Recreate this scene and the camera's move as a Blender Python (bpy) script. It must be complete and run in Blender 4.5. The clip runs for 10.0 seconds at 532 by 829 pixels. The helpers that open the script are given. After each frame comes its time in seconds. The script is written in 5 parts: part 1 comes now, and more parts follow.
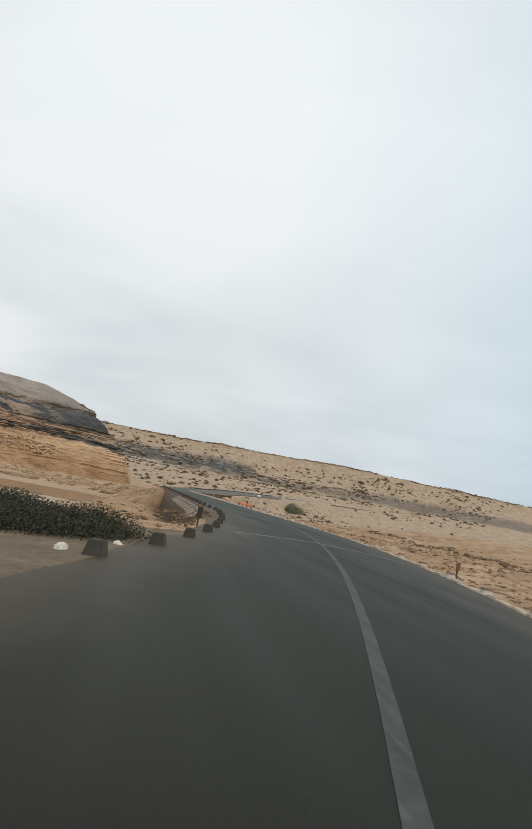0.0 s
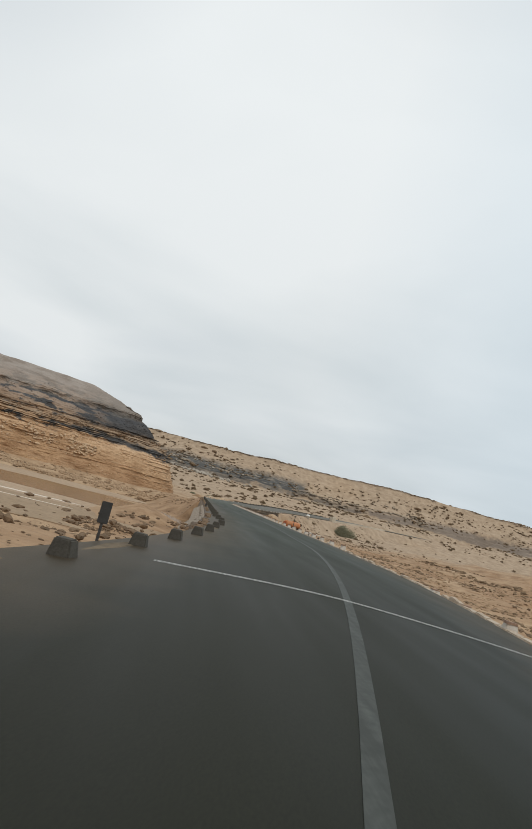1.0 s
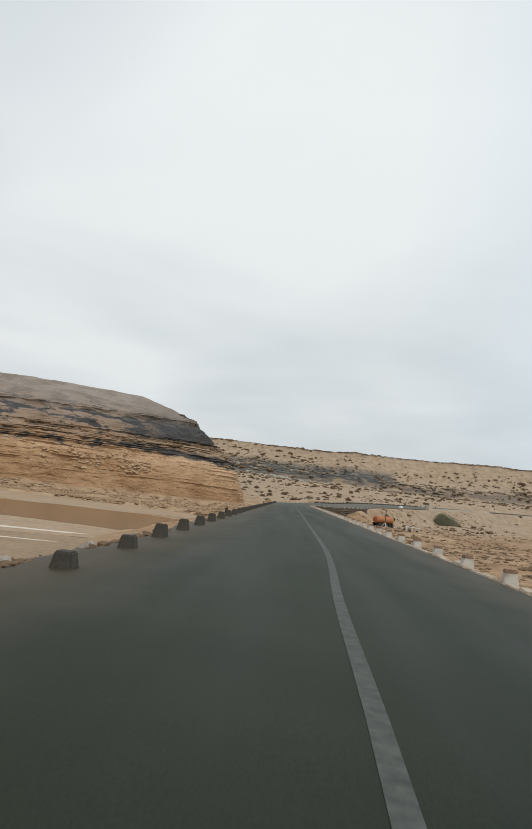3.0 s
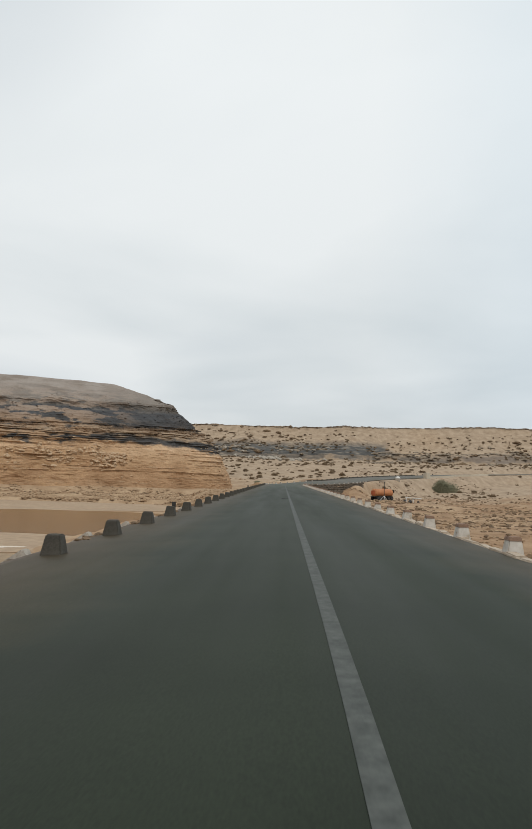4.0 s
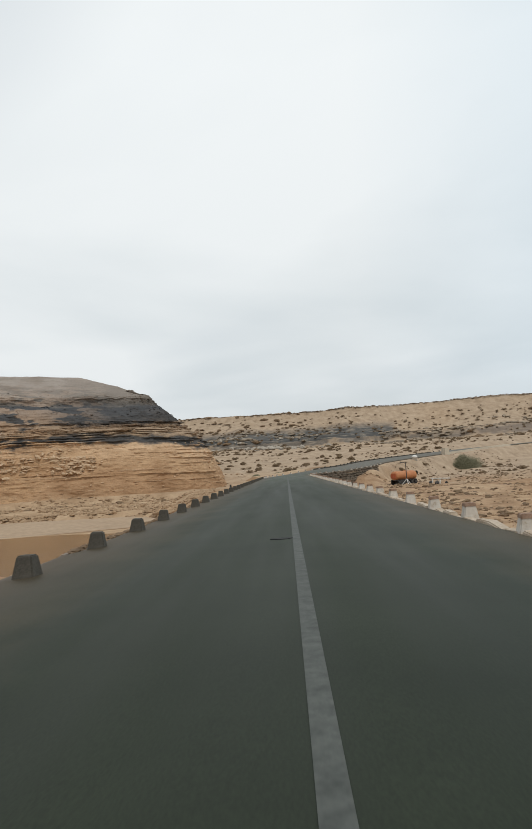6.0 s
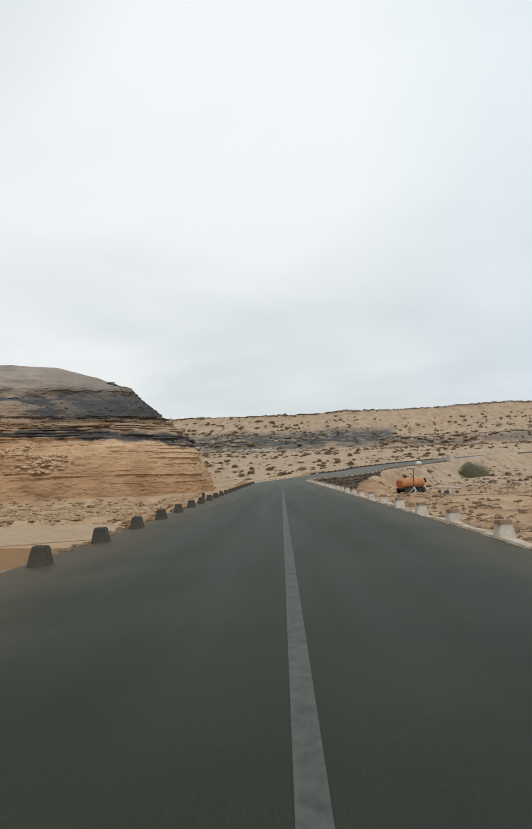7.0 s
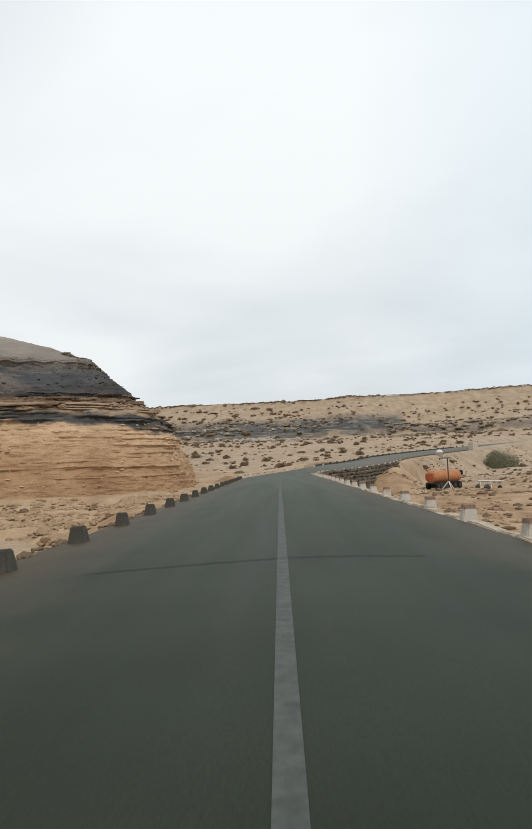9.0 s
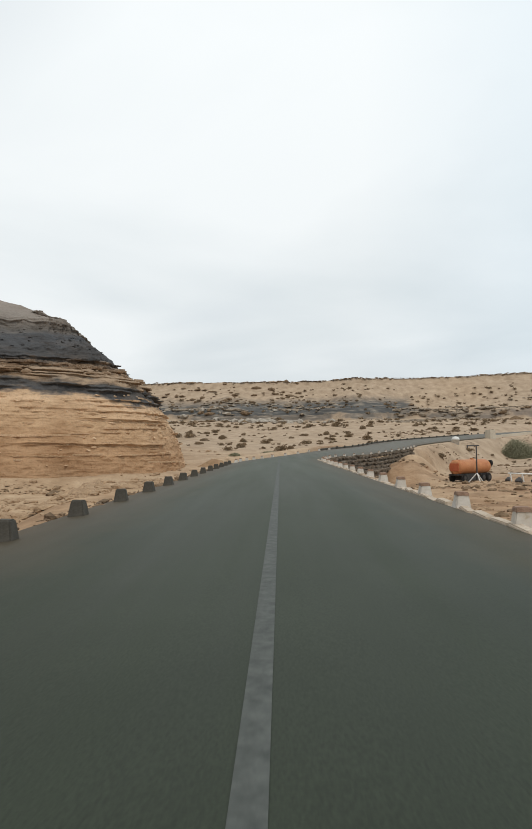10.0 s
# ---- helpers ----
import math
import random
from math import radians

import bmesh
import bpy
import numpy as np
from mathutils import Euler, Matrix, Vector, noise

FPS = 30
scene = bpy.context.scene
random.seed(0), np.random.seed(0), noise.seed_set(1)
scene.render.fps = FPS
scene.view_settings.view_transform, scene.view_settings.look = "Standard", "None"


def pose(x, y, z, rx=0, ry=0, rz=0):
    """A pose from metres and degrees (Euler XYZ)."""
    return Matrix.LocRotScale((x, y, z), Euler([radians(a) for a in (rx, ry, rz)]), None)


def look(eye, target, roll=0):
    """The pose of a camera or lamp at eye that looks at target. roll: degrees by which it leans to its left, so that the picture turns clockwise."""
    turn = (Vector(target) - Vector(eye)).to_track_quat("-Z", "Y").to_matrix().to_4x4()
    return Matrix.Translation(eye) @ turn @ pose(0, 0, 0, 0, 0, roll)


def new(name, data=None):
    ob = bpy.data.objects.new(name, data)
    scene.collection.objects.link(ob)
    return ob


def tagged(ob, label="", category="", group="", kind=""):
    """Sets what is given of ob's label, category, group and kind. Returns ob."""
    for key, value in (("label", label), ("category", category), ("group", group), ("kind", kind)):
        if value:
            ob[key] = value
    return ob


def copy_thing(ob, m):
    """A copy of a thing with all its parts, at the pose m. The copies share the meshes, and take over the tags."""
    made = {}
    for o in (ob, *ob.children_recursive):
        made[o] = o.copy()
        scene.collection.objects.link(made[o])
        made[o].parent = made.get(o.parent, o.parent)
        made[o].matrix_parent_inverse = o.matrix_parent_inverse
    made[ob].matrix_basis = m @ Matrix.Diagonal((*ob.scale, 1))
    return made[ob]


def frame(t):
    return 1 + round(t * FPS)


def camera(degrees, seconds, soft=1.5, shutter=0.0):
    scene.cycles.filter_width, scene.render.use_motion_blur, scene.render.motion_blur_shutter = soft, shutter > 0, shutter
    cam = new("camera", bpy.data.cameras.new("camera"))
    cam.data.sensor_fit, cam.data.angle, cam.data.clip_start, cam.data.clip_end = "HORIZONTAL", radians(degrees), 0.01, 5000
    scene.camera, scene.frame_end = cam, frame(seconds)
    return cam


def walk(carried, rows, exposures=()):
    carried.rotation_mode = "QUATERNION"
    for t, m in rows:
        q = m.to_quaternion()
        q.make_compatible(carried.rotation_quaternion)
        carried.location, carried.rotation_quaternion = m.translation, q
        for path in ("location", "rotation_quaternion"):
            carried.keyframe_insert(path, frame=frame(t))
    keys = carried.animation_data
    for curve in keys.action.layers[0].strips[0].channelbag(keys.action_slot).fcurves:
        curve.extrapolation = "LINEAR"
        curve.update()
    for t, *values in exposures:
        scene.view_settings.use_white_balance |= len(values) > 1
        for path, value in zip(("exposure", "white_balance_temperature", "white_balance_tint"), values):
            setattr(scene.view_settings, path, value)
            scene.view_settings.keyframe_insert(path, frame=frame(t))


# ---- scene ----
cam = camera(44.4, 10.0, soft=1.4, shutter=0.08)
PATH = [
    (0.0, look((-9.769, -160.253, 1.218), (-1.876, -111.305, 7.682), 10.71)),
    (0.5, look((-7.450, -153.524, 1.187), (-1.973, -104.215, 7.397), 12.61)),
    (1.0, look((-5.689, -146.793, 1.151), (-2.426, -97.382, 8.069), 14.67)),
    (1.5, look((-4.040, -139.908, 1.117), (-3.001, -90.416, 8.151), 15.58)),
    (2.0, look((-2.587, -132.965, 1.092), (-3.072, -83.542, 8.650), 16.12)),
    (2.2, look((-2.133, -130.203, 1.109), (-3.120, -80.676, 7.900), 13.37)),
    (3.3, look((-0.854, -115.393, 1.210), (-3.520, -65.836, 7.300), 6.63)),
    (3.5, look((-0.803, -112.631, 1.186), (-2.895, -63.088, 7.595), 7.05)),
    (4.0, look((-0.382, -105.646, 1.212), (-1.804, -55.903, 6.068), 1.72)),
    (4.5, look((-0.167, -98.505, 1.238), (-1.805, -48.865, 7.002), 3.07)),
    (5.0, look((-0.067, -91.469, 1.241), (-1.005, -41.838, 7.226), -1.87)),
    (5.5, look((-0.053, -84.276, 1.237), (-1.513, -34.802, 8.322), -1.53)),
    (6.0, look((-0.036, -77.305, 1.262), (-1.328, -27.504, 5.518), -3.51)),
    (6.2, look((-0.026, -74.412, 1.256), (-0.757, -24.668, 6.253), -3.06)),
    (7.3, look((0.028, -58.181, 1.249), (-1.695, -8.406, 5.661), -1.16)),
    (7.5, look((0.082, -55.231, 1.240), (-2.230, -5.512, 6.000), -0.35)),
    (8.0, look((0.117, -48.068, 1.266), (-1.835, 1.708, 5.569), -3.94)),
    (8.5, look((0.070, -41.262, 1.269), (-0.561, 8.259, 8.148), -3.43)),
    (9.0, look((0.085, -33.739, 1.274), (-0.778, 16.105, 5.126), -2.48)),
    (9.5, look((0.138, -26.036, 1.230), (-1.210, 23.673, 6.442), -1.19)),
    (10.0, look((0.196, -18.370, 1.253), (-0.866, 31.555, 3.773), -0.71)),
]
walk(cam, PATH, exposures=[(0.0, 0.0), (1.0, -0.06), (3.5, -0.05), (5.5, 0.0), (7.5, 0.06), (10.0, 0.12)])

# ---- light ----
SUN_DIR = Vector((0.35, -0.45, 0.82)).normalized()
world = bpy.data.worlds.new("overcast_sky")
scene.world = world
world.use_nodes = True


def build_sky():
    nt = world.node_tree
    nt.nodes.clear()
    out = nt.nodes.new("ShaderNodeOutputWorld")
    back = nt.nodes.new("ShaderNodeBackground")
    sky = nt.nodes.new("ShaderNodeTexSky")
    sky.sky_type = "NISHITA"
    sky.sun_disc = False
    sky.sun_elevation = math.asin(SUN_DIR.z)
    sky.sun_rotation = math.atan2(SUN_DIR.x, SUN_DIR.y)
    sky.dust_density = 3.0
    tex = nt.nodes.new("ShaderNodeTexCoord")
    # clouds lie on a flat layer: the way divided by its height
    sep = nt.nodes.new("ShaderNodeSeparateXYZ")
    nt.links.new(tex.outputs["Generated"], sep.inputs[0])
    up = nt.nodes.new("ShaderNodeMath")
    up.operation = "MAXIMUM"
    up.inputs[1].default_value = 0.0
    nt.links.new(sep.outputs["Z"], up.inputs[0])
    add = nt.nodes.new("ShaderNodeMath")
    add.operation = "ADD"
    add.inputs[1].default_value = 0.16
    nt.links.new(up.outputs[0], add.inputs[0])
    div = nt.nodes.new("ShaderNodeVectorMath")
    div.operation = "DIVIDE"
    nt.links.new(tex.outputs["Generated"], div.inputs[0])
    nt.links.new(add.outputs[0], div.inputs[1])
    big = nt.nodes.new("ShaderNodeTexNoise")
    big.inputs["Scale"].default_value = 0.9
    big.inputs["Detail"].default_value = 5.0
    big.inputs["Roughness"].default_value = 0.45
    big.inputs["Distortion"].default_value = 0.3
    nt.links.new(div.outputs[0], big.inputs["Vector"])
    ramp = nt.nodes.new("ShaderNodeValToRGB")
    ramp.color_ramp.elements[0].position, ramp.color_ramp.elements[0].color = 0.30, (0.662, 0.717, 0.743, 1)
    ramp.color_ramp.elements[1].position, ramp.color_ramp.elements[1].color = 0.66, (0.821, 0.857, 0.869, 1)
    nt.links.new(big.outputs["Fac"], ramp.inputs[0])
    # the overcast is whiter and brighter overhead
    high = nt.nodes.new("ShaderNodeMapRange")
    high.inputs["From Min"].default_value, high.inputs["From Max"].default_value = 0.0, 0.55
    high.inputs["To Min"].default_value, high.inputs["To Max"].default_value = 0.95, 1.06
    nt.links.new(sep.outputs["Z"], high.inputs["Value"])
    lift = nt.nodes.new("ShaderNodeVectorMath")
    lift.operation = "SCALE"
    nt.links.new(ramp.outputs[0], lift.inputs[0])
    nt.links.new(high.outputs[0], lift.inputs["Scale"])
    dim = nt.nodes.new("ShaderNodeVectorMath")
    dim.operation = "SCALE"
    dim.inputs["Scale"].default_value = 0.1
    nt.links.new(sky.outputs[0], dim.inputs[0])
    # thin spots let some blue through
    thin = nt.nodes.new("ShaderNodeTexNoise")
    thin.inputs["Scale"].default_value = 0.5
    thin.inputs["Detail"].default_value = 3.0
    nt.links.new(div.outputs[0], thin.inputs["Vector"])
    cover = nt.nodes.new("ShaderNodeMapRange")
    cover.inputs["From Min"].default_value, cover.inputs["From Max"].default_value = 0.35, 0.55
    cover.inputs["To Min"].default_value, cover.inputs["To Max"].default_value = 0.78, 1.0
    nt.links.new(thin.outputs["Fac"], cover.inputs["Value"])
    mix = nt.nodes.new("ShaderNodeMix")
    mix.data_type = "RGBA"
    nt.links.new(cover.outputs[0], mix.inputs["Factor"])
    nt.links.new(dim.outputs[0], mix.inputs["A"])
    nt.links.new(lift.outputs[0], mix.inputs["B"])
    east = nt.nodes.new("ShaderNodeMapRange")
    east.inputs["From Min"].default_value, east.inputs["From Max"].default_value = 0.12, 0.6
    nt.links.new(sep.outputs["X"], east.inputs["Value"])
    tint = nt.nodes.new("ShaderNodeMix")
    tint.data_type, tint.blend_type = "RGBA", "MULTIPLY"
    tint.inputs["B"].default_value = (0.76, 0.85, 0.92, 1)
    nt.links.new(east.outputs[0], tint.inputs["Factor"])
    nt.links.new(mix.outputs["Result"], tint.inputs["A"])
    nt.links.new(tint.outputs["Result"], back.inputs["Color"])
    back.inputs["Strength"].default_value = 1.0
    nt.links.new(back.outputs[0], out.inputs[0])


build_sky()
sun_data = bpy.data.lights.new("sun", "SUN")
sun_data.energy, sun_data.angle, sun_data.color = 1.0, radians(14), (1.0, 0.95, 0.87)
sun = new("sun", sun_data)
sun.matrix_world = look(SUN_DIR * 100, (0, 0, 0))


# ---- materials ----
SPAN, SHIFT_Y, SHIFT_Z = 1.30, -0.32, -0.367
def material(name, build, rough=0.9, spec=0.3, metal=0.0):
    m = bpy.data.materials.new(name)
    m.use_nodes = True
    nt = m.node_tree
    b = nt.nodes["Principled BSDF"]
    b.inputs["Roughness"].default_value = rough
    b.inputs["Specular IOR Level"].default_value = spec
    b.inputs["Metallic"].default_value = metal
    build(nt, b)
    return m


def coords(nt, stretch=(1, 1, 1), local=False):
    if local:
        src = nt.nodes.new("ShaderNodeTexCoord").outputs["Object"]
    else:
        src = nt.nodes.new("ShaderNodeNewGeometry").outputs["Position"]
    mp = nt.nodes.new("ShaderNodeMapping")
    mp.inputs["Scale"].default_value = stretch
    nt.links.new(src, mp.inputs["Vector"])
    return mp.outputs[0]


def country(nt):
    """Places in the country's own units: the land round the road is laid out small, then spread."""
    m = nt.nodes.new("ShaderNodeVectorMath")
    m.operation = "MULTIPLY_ADD"
    nt.links.new(nt.nodes.new("ShaderNodeNewGeometry").outputs["Position"], m.inputs[0])
    m.inputs[1].default_value = (1 / SPAN, 1 / SPAN, 1 / SPAN)
    m.inputs[2].default_value = (0.0, -SHIFT_Y / SPAN, -SHIFT_Z / SPAN)
    return m.outputs[0]


def country_coords(nt, stretch=(1, 1, 1)):
    mp = nt.nodes.new("ShaderNodeMapping")
    mp.inputs["Scale"].default_value = stretch
    nt.links.new(country(nt), mp.inputs["Vector"])
    return mp.outputs[0]


def noise_node(nt, vec, scale, detail=4.0, rough=0.55):
    n = nt.nodes.new("ShaderNodeTexNoise")
    n.inputs["Scale"].default_value = scale
    n.inputs["Detail"].default_value = detail
    n.inputs["Roughness"].default_value = rough
    nt.links.new(vec, n.inputs["Vector"])
    return n.outputs["Fac"]


def ramp_node(nt, fac, stops):
    r = nt.nodes.new("ShaderNodeValToRGB")
    e = r.color_ramp.elements
    e[0].position, e[0].color = stops[0][0], (*stops[0][1], 1)
    e[1].position, e[1].color = stops[-1][0], (*stops[-1][1], 1)
    for p, c in stops[1:-1]:
        x = e.new(p)
        x.color = (*c, 1)
    nt.links.new(fac, r.inputs[0])
    return r.outputs[0]


def mix_node(nt, fac, a, b, mode="MIX"):
    m = nt.nodes.new("ShaderNodeMix")
    m.data_type = "RGBA"
    m.blend_type = mode
    for sock, v in (("Factor", fac), ("A", a), ("B", b)):
        if isinstance(v, (float, int)):
            m.inputs[sock].default_value = v
        elif isinstance(v, tuple):
            m.inputs[sock].default_value = (*v, 1)
        else:
            nt.links.new(v, m.inputs[sock])
    return m.outputs["Result"]


def range_node(nt, v, a, b, c=0.0, d=1.0):
    m = nt.nodes.new("ShaderNodeMapRange")
    for k, x in (("From Min", a), ("From Max", b), ("To Min", c), ("To Max", d)):
        m.inputs[k].default_value = x
    nt.links.new(v, m.inputs["Value"])
    return m.outputs[0]


def math_node(nt, op, a, b):
    m = nt.nodes.new("ShaderNodeMath")
    m.operation = op
    for i, v in enumerate((a, b)):
        if isinstance(v, (float, int)):
            m.inputs[i].default_value = v
        else:
            nt.links.new(v, m.inputs[i])
    return m.outputs[0]


def bump_node(nt, b, height, strength=0.4, dist=0.05):
    n = nt.nodes.new("ShaderNodeBump")
    n.inputs["Strength"].default_value = strength
    n.inputs["Distance"].default_value = dist
    nt.links.new(height, n.inputs["Height"])
    nt.links.new(n.outputs[0], b.inputs["Normal"])


def plain(c1, c2, scale=6.0, bump=0.3, dist=0.01, local=True):
    """Two-tone mottled surface with fine grain."""
    def build(nt, b):
        v = coords(nt, local=local)
        f = noise_node(nt, v, scale, 5.0)
        g = noise_node(nt, v, scale * 9, 3.0)
        col = ramp_node(nt, f, [(0.3, c1), (0.7, c2)])
        col = mix_node(nt, 0.35, col, ramp_node(nt, g, [(0.3, tuple(x * 0.6 for x in c1)), (0.7, tuple(min(1, x * 1.25) for x in c2))]))
        nt.links.new(col, b.inputs["Base Color"])
        bump_node(nt, b, g, bump, dist)
    return build


def sand_build(nt, b):
    v = country_coords(nt)
    sep = nt.nodes.new("ShaderNodeSeparateXYZ")
    nt.links.new(country(nt), sep.inputs[0])
    big = noise_node(nt, v, 0.035, 4.0)
    mid = noise_node(nt, v, 0.4, 6.0, 0.6)
    fine = noise_node(nt, v, 5.0, 5.0, 0.65)
    wadi = ramp_node(nt, mid, [(0.28, (0.33, 0.213, 0.123)), (0.5, (0.44, 0.30, 0.184)), (0.72, (0.53, 0.378, 0.24))])
    hill = ramp_node(nt, mid, [(0.28, (0.295, 0.213, 0.143)), (0.5, (0.402, 0.298, 0.206)), (0.72, (0.48, 0.366, 0.262))])
    t = range_node(nt, sep.outputs["Y"], 20, 110)
    t = math_node(nt, "ADD", t, math_node(nt, "MULTIPLY", math_node(nt, "SUBTRACT", big, 0.5), 1.2))
    t = range_node(nt, t, 0.0, 1.0)
    col = mix_node(nt, t, wadi, hill)
    # redder soil on the flat east of the road
    soil = ramp_node(nt, mid, [(0.3, (0.21, 0.125, 0.07)), (0.5, (0.33, 0.205, 0.118)), (0.72, (0.45, 0.30, 0.182))])
    flat = math_node(nt, "MULTIPLY", range_node(nt, sep.outputs["X"], 3.5, 6.0), range_node(nt, sep.outputs["X"], 75, 125, 1.0, 0.0))
    flat = math_node(nt, "MULTIPLY", flat, range_node(nt, sep.outputs["Y"], 66, 105, 1.0, 0.0))
    flat = math_node(nt, "MULTIPLY", flat, range_node(nt, noise_node(nt, v, 0.09, 4.0), 0.34, 0.58))
    bank = math_node(nt, "MULTIPLY", range_node(nt, sep.outputs["X"], -17, -11), range_node(nt, sep.outputs["X"], -3, 0, 1.0, 0.0))
    bank = math_node(nt, "MULTIPLY", bank, range_node(nt, sep.outputs["Y"], 10, 28, 0.75, 0.0))
    col = mix_node(nt, math_node(nt, "MAXIMUM", flat, bank), col, soil)
    grit = ramp_node(nt, fine, [(0.25, (0.55, 0.52, 0.5)), (0.5, (1, 1, 1)), (0.8, (1.15, 1.13, 1.1))])
    col = mix_node(nt, 0.55, col, grit, "MULTIPLY")
    # beds of grey rock crop out along the far slope
    lay = noise_node(nt, country_coords(nt, (0.35, 0.35, 3.0)), 0.5, 5.0, 0.6)
    rock = ramp_node(nt, lay, [(0.38, (0.078, 0.076, 0.072)), (0.52, (0.105, 0.10, 0.094)), (0.60, (0.20, 0.175, 0.145)), (0.74, (0.42, 0.345, 0.27))])
    broad = noise_node(nt, country_coords(nt, (1, 1, 0.3)), 0.045, 5.0, 0.6)
    zz = math_node(nt, "ADD", sep.outputs["Z"], math_node(nt, "MULTIPLY", math_node(nt, "SUBTRACT", mid, 0.5), 3.0))
    zz = math_node(nt, "ADD", zz, math_node(nt, "MULTIPLY", math_node(nt, "SUBTRACT", broad, 0.5), 5.0))
    bed = math_node(nt, "MULTIPLY", range_node(nt, zz, 11.4, 12.4), range_node(nt, zz, 16.0, 20.0, 1.0, 0.0))
    west = range_node(nt, math_node(nt, "ADD", sep.outputs["X"], math_node(nt, "MULTIPLY", math_node(nt, "SUBTRACT", broad, 0.5), 60.0)), 38, 52, 1.0, 0.0)
    drop = math_node(nt, "SUBTRACT", zz, range_node(nt, sep.outputs["X"], 70, 115, 0.0, 3.2))
    thin = math_node(nt, "MULTIPLY", range_node(nt, zz, 10.0, 10.8), range_node(nt, drop, 11.8, 13.6, 0.8, 0.0))
    k = math_node(nt, "MAXIMUM", math_node(nt, "MULTIPLY", bed, west), math_node(nt, "MULTIPLY", thin, math_node(nt, "MAXIMUM", range_node(nt, broad, 0.38, 0.48), range_node(nt, sep.outputs["X"], 80, 110))))
    k = math_node(nt, "MULTIPLY", k, range_node(nt, sep.outputs["Y"], 150, 175))
    rock = mix_node(nt, range_node(nt, sep.outputs["X"], 45, 80, 0.0, 0.5), rock, (0.25, 0.19, 0.15))
    col = mix_node(nt, k, col, rock)
    nt.links.new(col, b.inputs["Base Color"])
    bump_node(nt, b, math_node(nt, "ADD", math_node(nt, "MULTIPLY", mid, 2.0), fine), 0.6, 0.12)


def cliff_build(nt, b):
    sep = nt.nodes.new("ShaderNodeSeparateXYZ")
    nt.links.new(country(nt), sep.inputs[0])
    v = country_coords(nt)
    strata = noise_node(nt, country_coords(nt, (0.12, 0.12, 2.2)), 0.9, 6.0, 0.62)
    block = noise_node(nt, country_coords(nt, (0.6, 0.6, 1.6)), 0.55, 5.0, 0.6)
    wide = noise_node(nt, country_coords(nt, (1, 1, 0.6)), 0.07, 4.0)
    fine = noise_node(nt, v, 4.0, 5.0, 0.65)
    away = range_node(nt, sep.outputs["X"], -30, -42)
    half = lambda n, k: math_node(nt, "MULTIPLY", math_node(nt, "SUBTRACT", n, 0.5), k)
    z = math_node(nt, "ADD", sep.outputs["Z"], half(wide, 3.5))
    z = math_node(nt, "ADD", z, half(strata, 1.3))
    z = math_node(nt, "ADD", z, math_node(nt, "MULTIPLY", half(block, 4.0), math_node(nt, "ADD", away, 0.6)))
    # the beds dip round the nose
    z = math_node(nt, "ADD", z, range_node(nt, sep.outputs["X"], -21, -14, 0.0, 2.0))
    zr = range_node(nt, z, -5, 25)
    dark = (0.082, 0.080, 0.080)
    at = lambda h: (h + 5) / 30
    col = ramp_node(nt, zr, [(at(-3), (0.48, 0.325, 0.20)), (at(0), (0.41, 0.25, 0.14)), (at(2.4), (0.455, 0.283, 0.16)), (at(4.6), (0.53, 0.348, 0.206)), (at(7.1), (0.62, 0.425, 0.268)), (at(7.35), (0.24, 0.19, 0.15)), (at(7.65), dark), (at(8.7), (0.085, 0.08, 0.076)),
                             (at(9.2), (0.37, 0.265, 0.178)), (at(10.6), (0.35, 0.255, 0.178)), (at(11.3), dark), (at(14.3), (0.078, 0.079, 0.083)), (at(15.4), (0.155, 0.138, 0.122)), (at(17.0), (0.25, 0.215, 0.185)), (at(21), (0.285, 0.238, 0.2))])
    # aprons of sand break the dark beds
    gap = noise_node(nt, country_coords(nt, (0.42, 0.42, 1.5)), 0.50, 5.0, 0.62)
    apron = ramp_node(nt, zr, [(at(6), (0.49, 0.31, 0.175)), (at(9), (0.42, 0.28, 0.175)), (at(13), (0.34, 0.25, 0.185)), (at(20), (0.34, 0.29, 0.25))])
    keep = range_node(nt, math_node(nt, "ADD", gap, math_node(nt, "MULTIPLY", away, 0.06)), 0.52, 0.575)
    col = mix_node(nt, math_node(nt, "MULTIPLY", keep, math_node(nt, "ADD", math_node(nt, "MULTIPLY", away, 0.85), 0.06)), col, apron)
    thin = noise_node(nt, country_coords(nt, (0.05, 0.05, 4.5)), 0.9, 4.0, 0.55)
    col = mix_node(nt, range_node(nt, sep.outputs["Z"], 11.0, 14.0, 0.45, 0.0), col, ramp_node(nt, thin, [(0.27, (0.70, 0.63, 0.57)), (0.34, (0.97, 0.96, 0.95)), (0.6, (1, 1, 1)), (0.72, (1.12, 1.12, 1.11))]), "MULTIPLY")
    stain = noise_node(nt, country_coords(nt, (1, 1, 0.45)), 0.22, 5.0, 0.62)
    col = mix_node(nt, 0.8, col, ramp_node(nt, stain, [(0.3, (0.76, 0.70, 0.64)), (0.5, (1, 0.985, 0.97)), (0.7, (1.1, 1.1, 1.09))]), "MULTIPLY")
    lay = ramp_node(nt, strata, [(0.26, (0.72, 0.68, 0.64)), (0.36, (0.96, 0.95, 0.94)), (0.5, (1, 1, 1)), (0.62, (1.03, 1.03, 1.03)), (0.76, (1.2, 1.19, 1.17))])
    col = mix_node(nt, 0.75, col, lay, "MULTIPLY")
    grit = ramp_node(nt, fine, [(0.25, (0.6, 0.58, 0.56)), (0.5, (1, 1, 1)), (0.8, (1.15, 1.13, 1.1))])
    col = mix_node(nt, 0.6, col, grit, "MULTIPLY")
    nt.links.new(col, b.inputs["Base Color"])
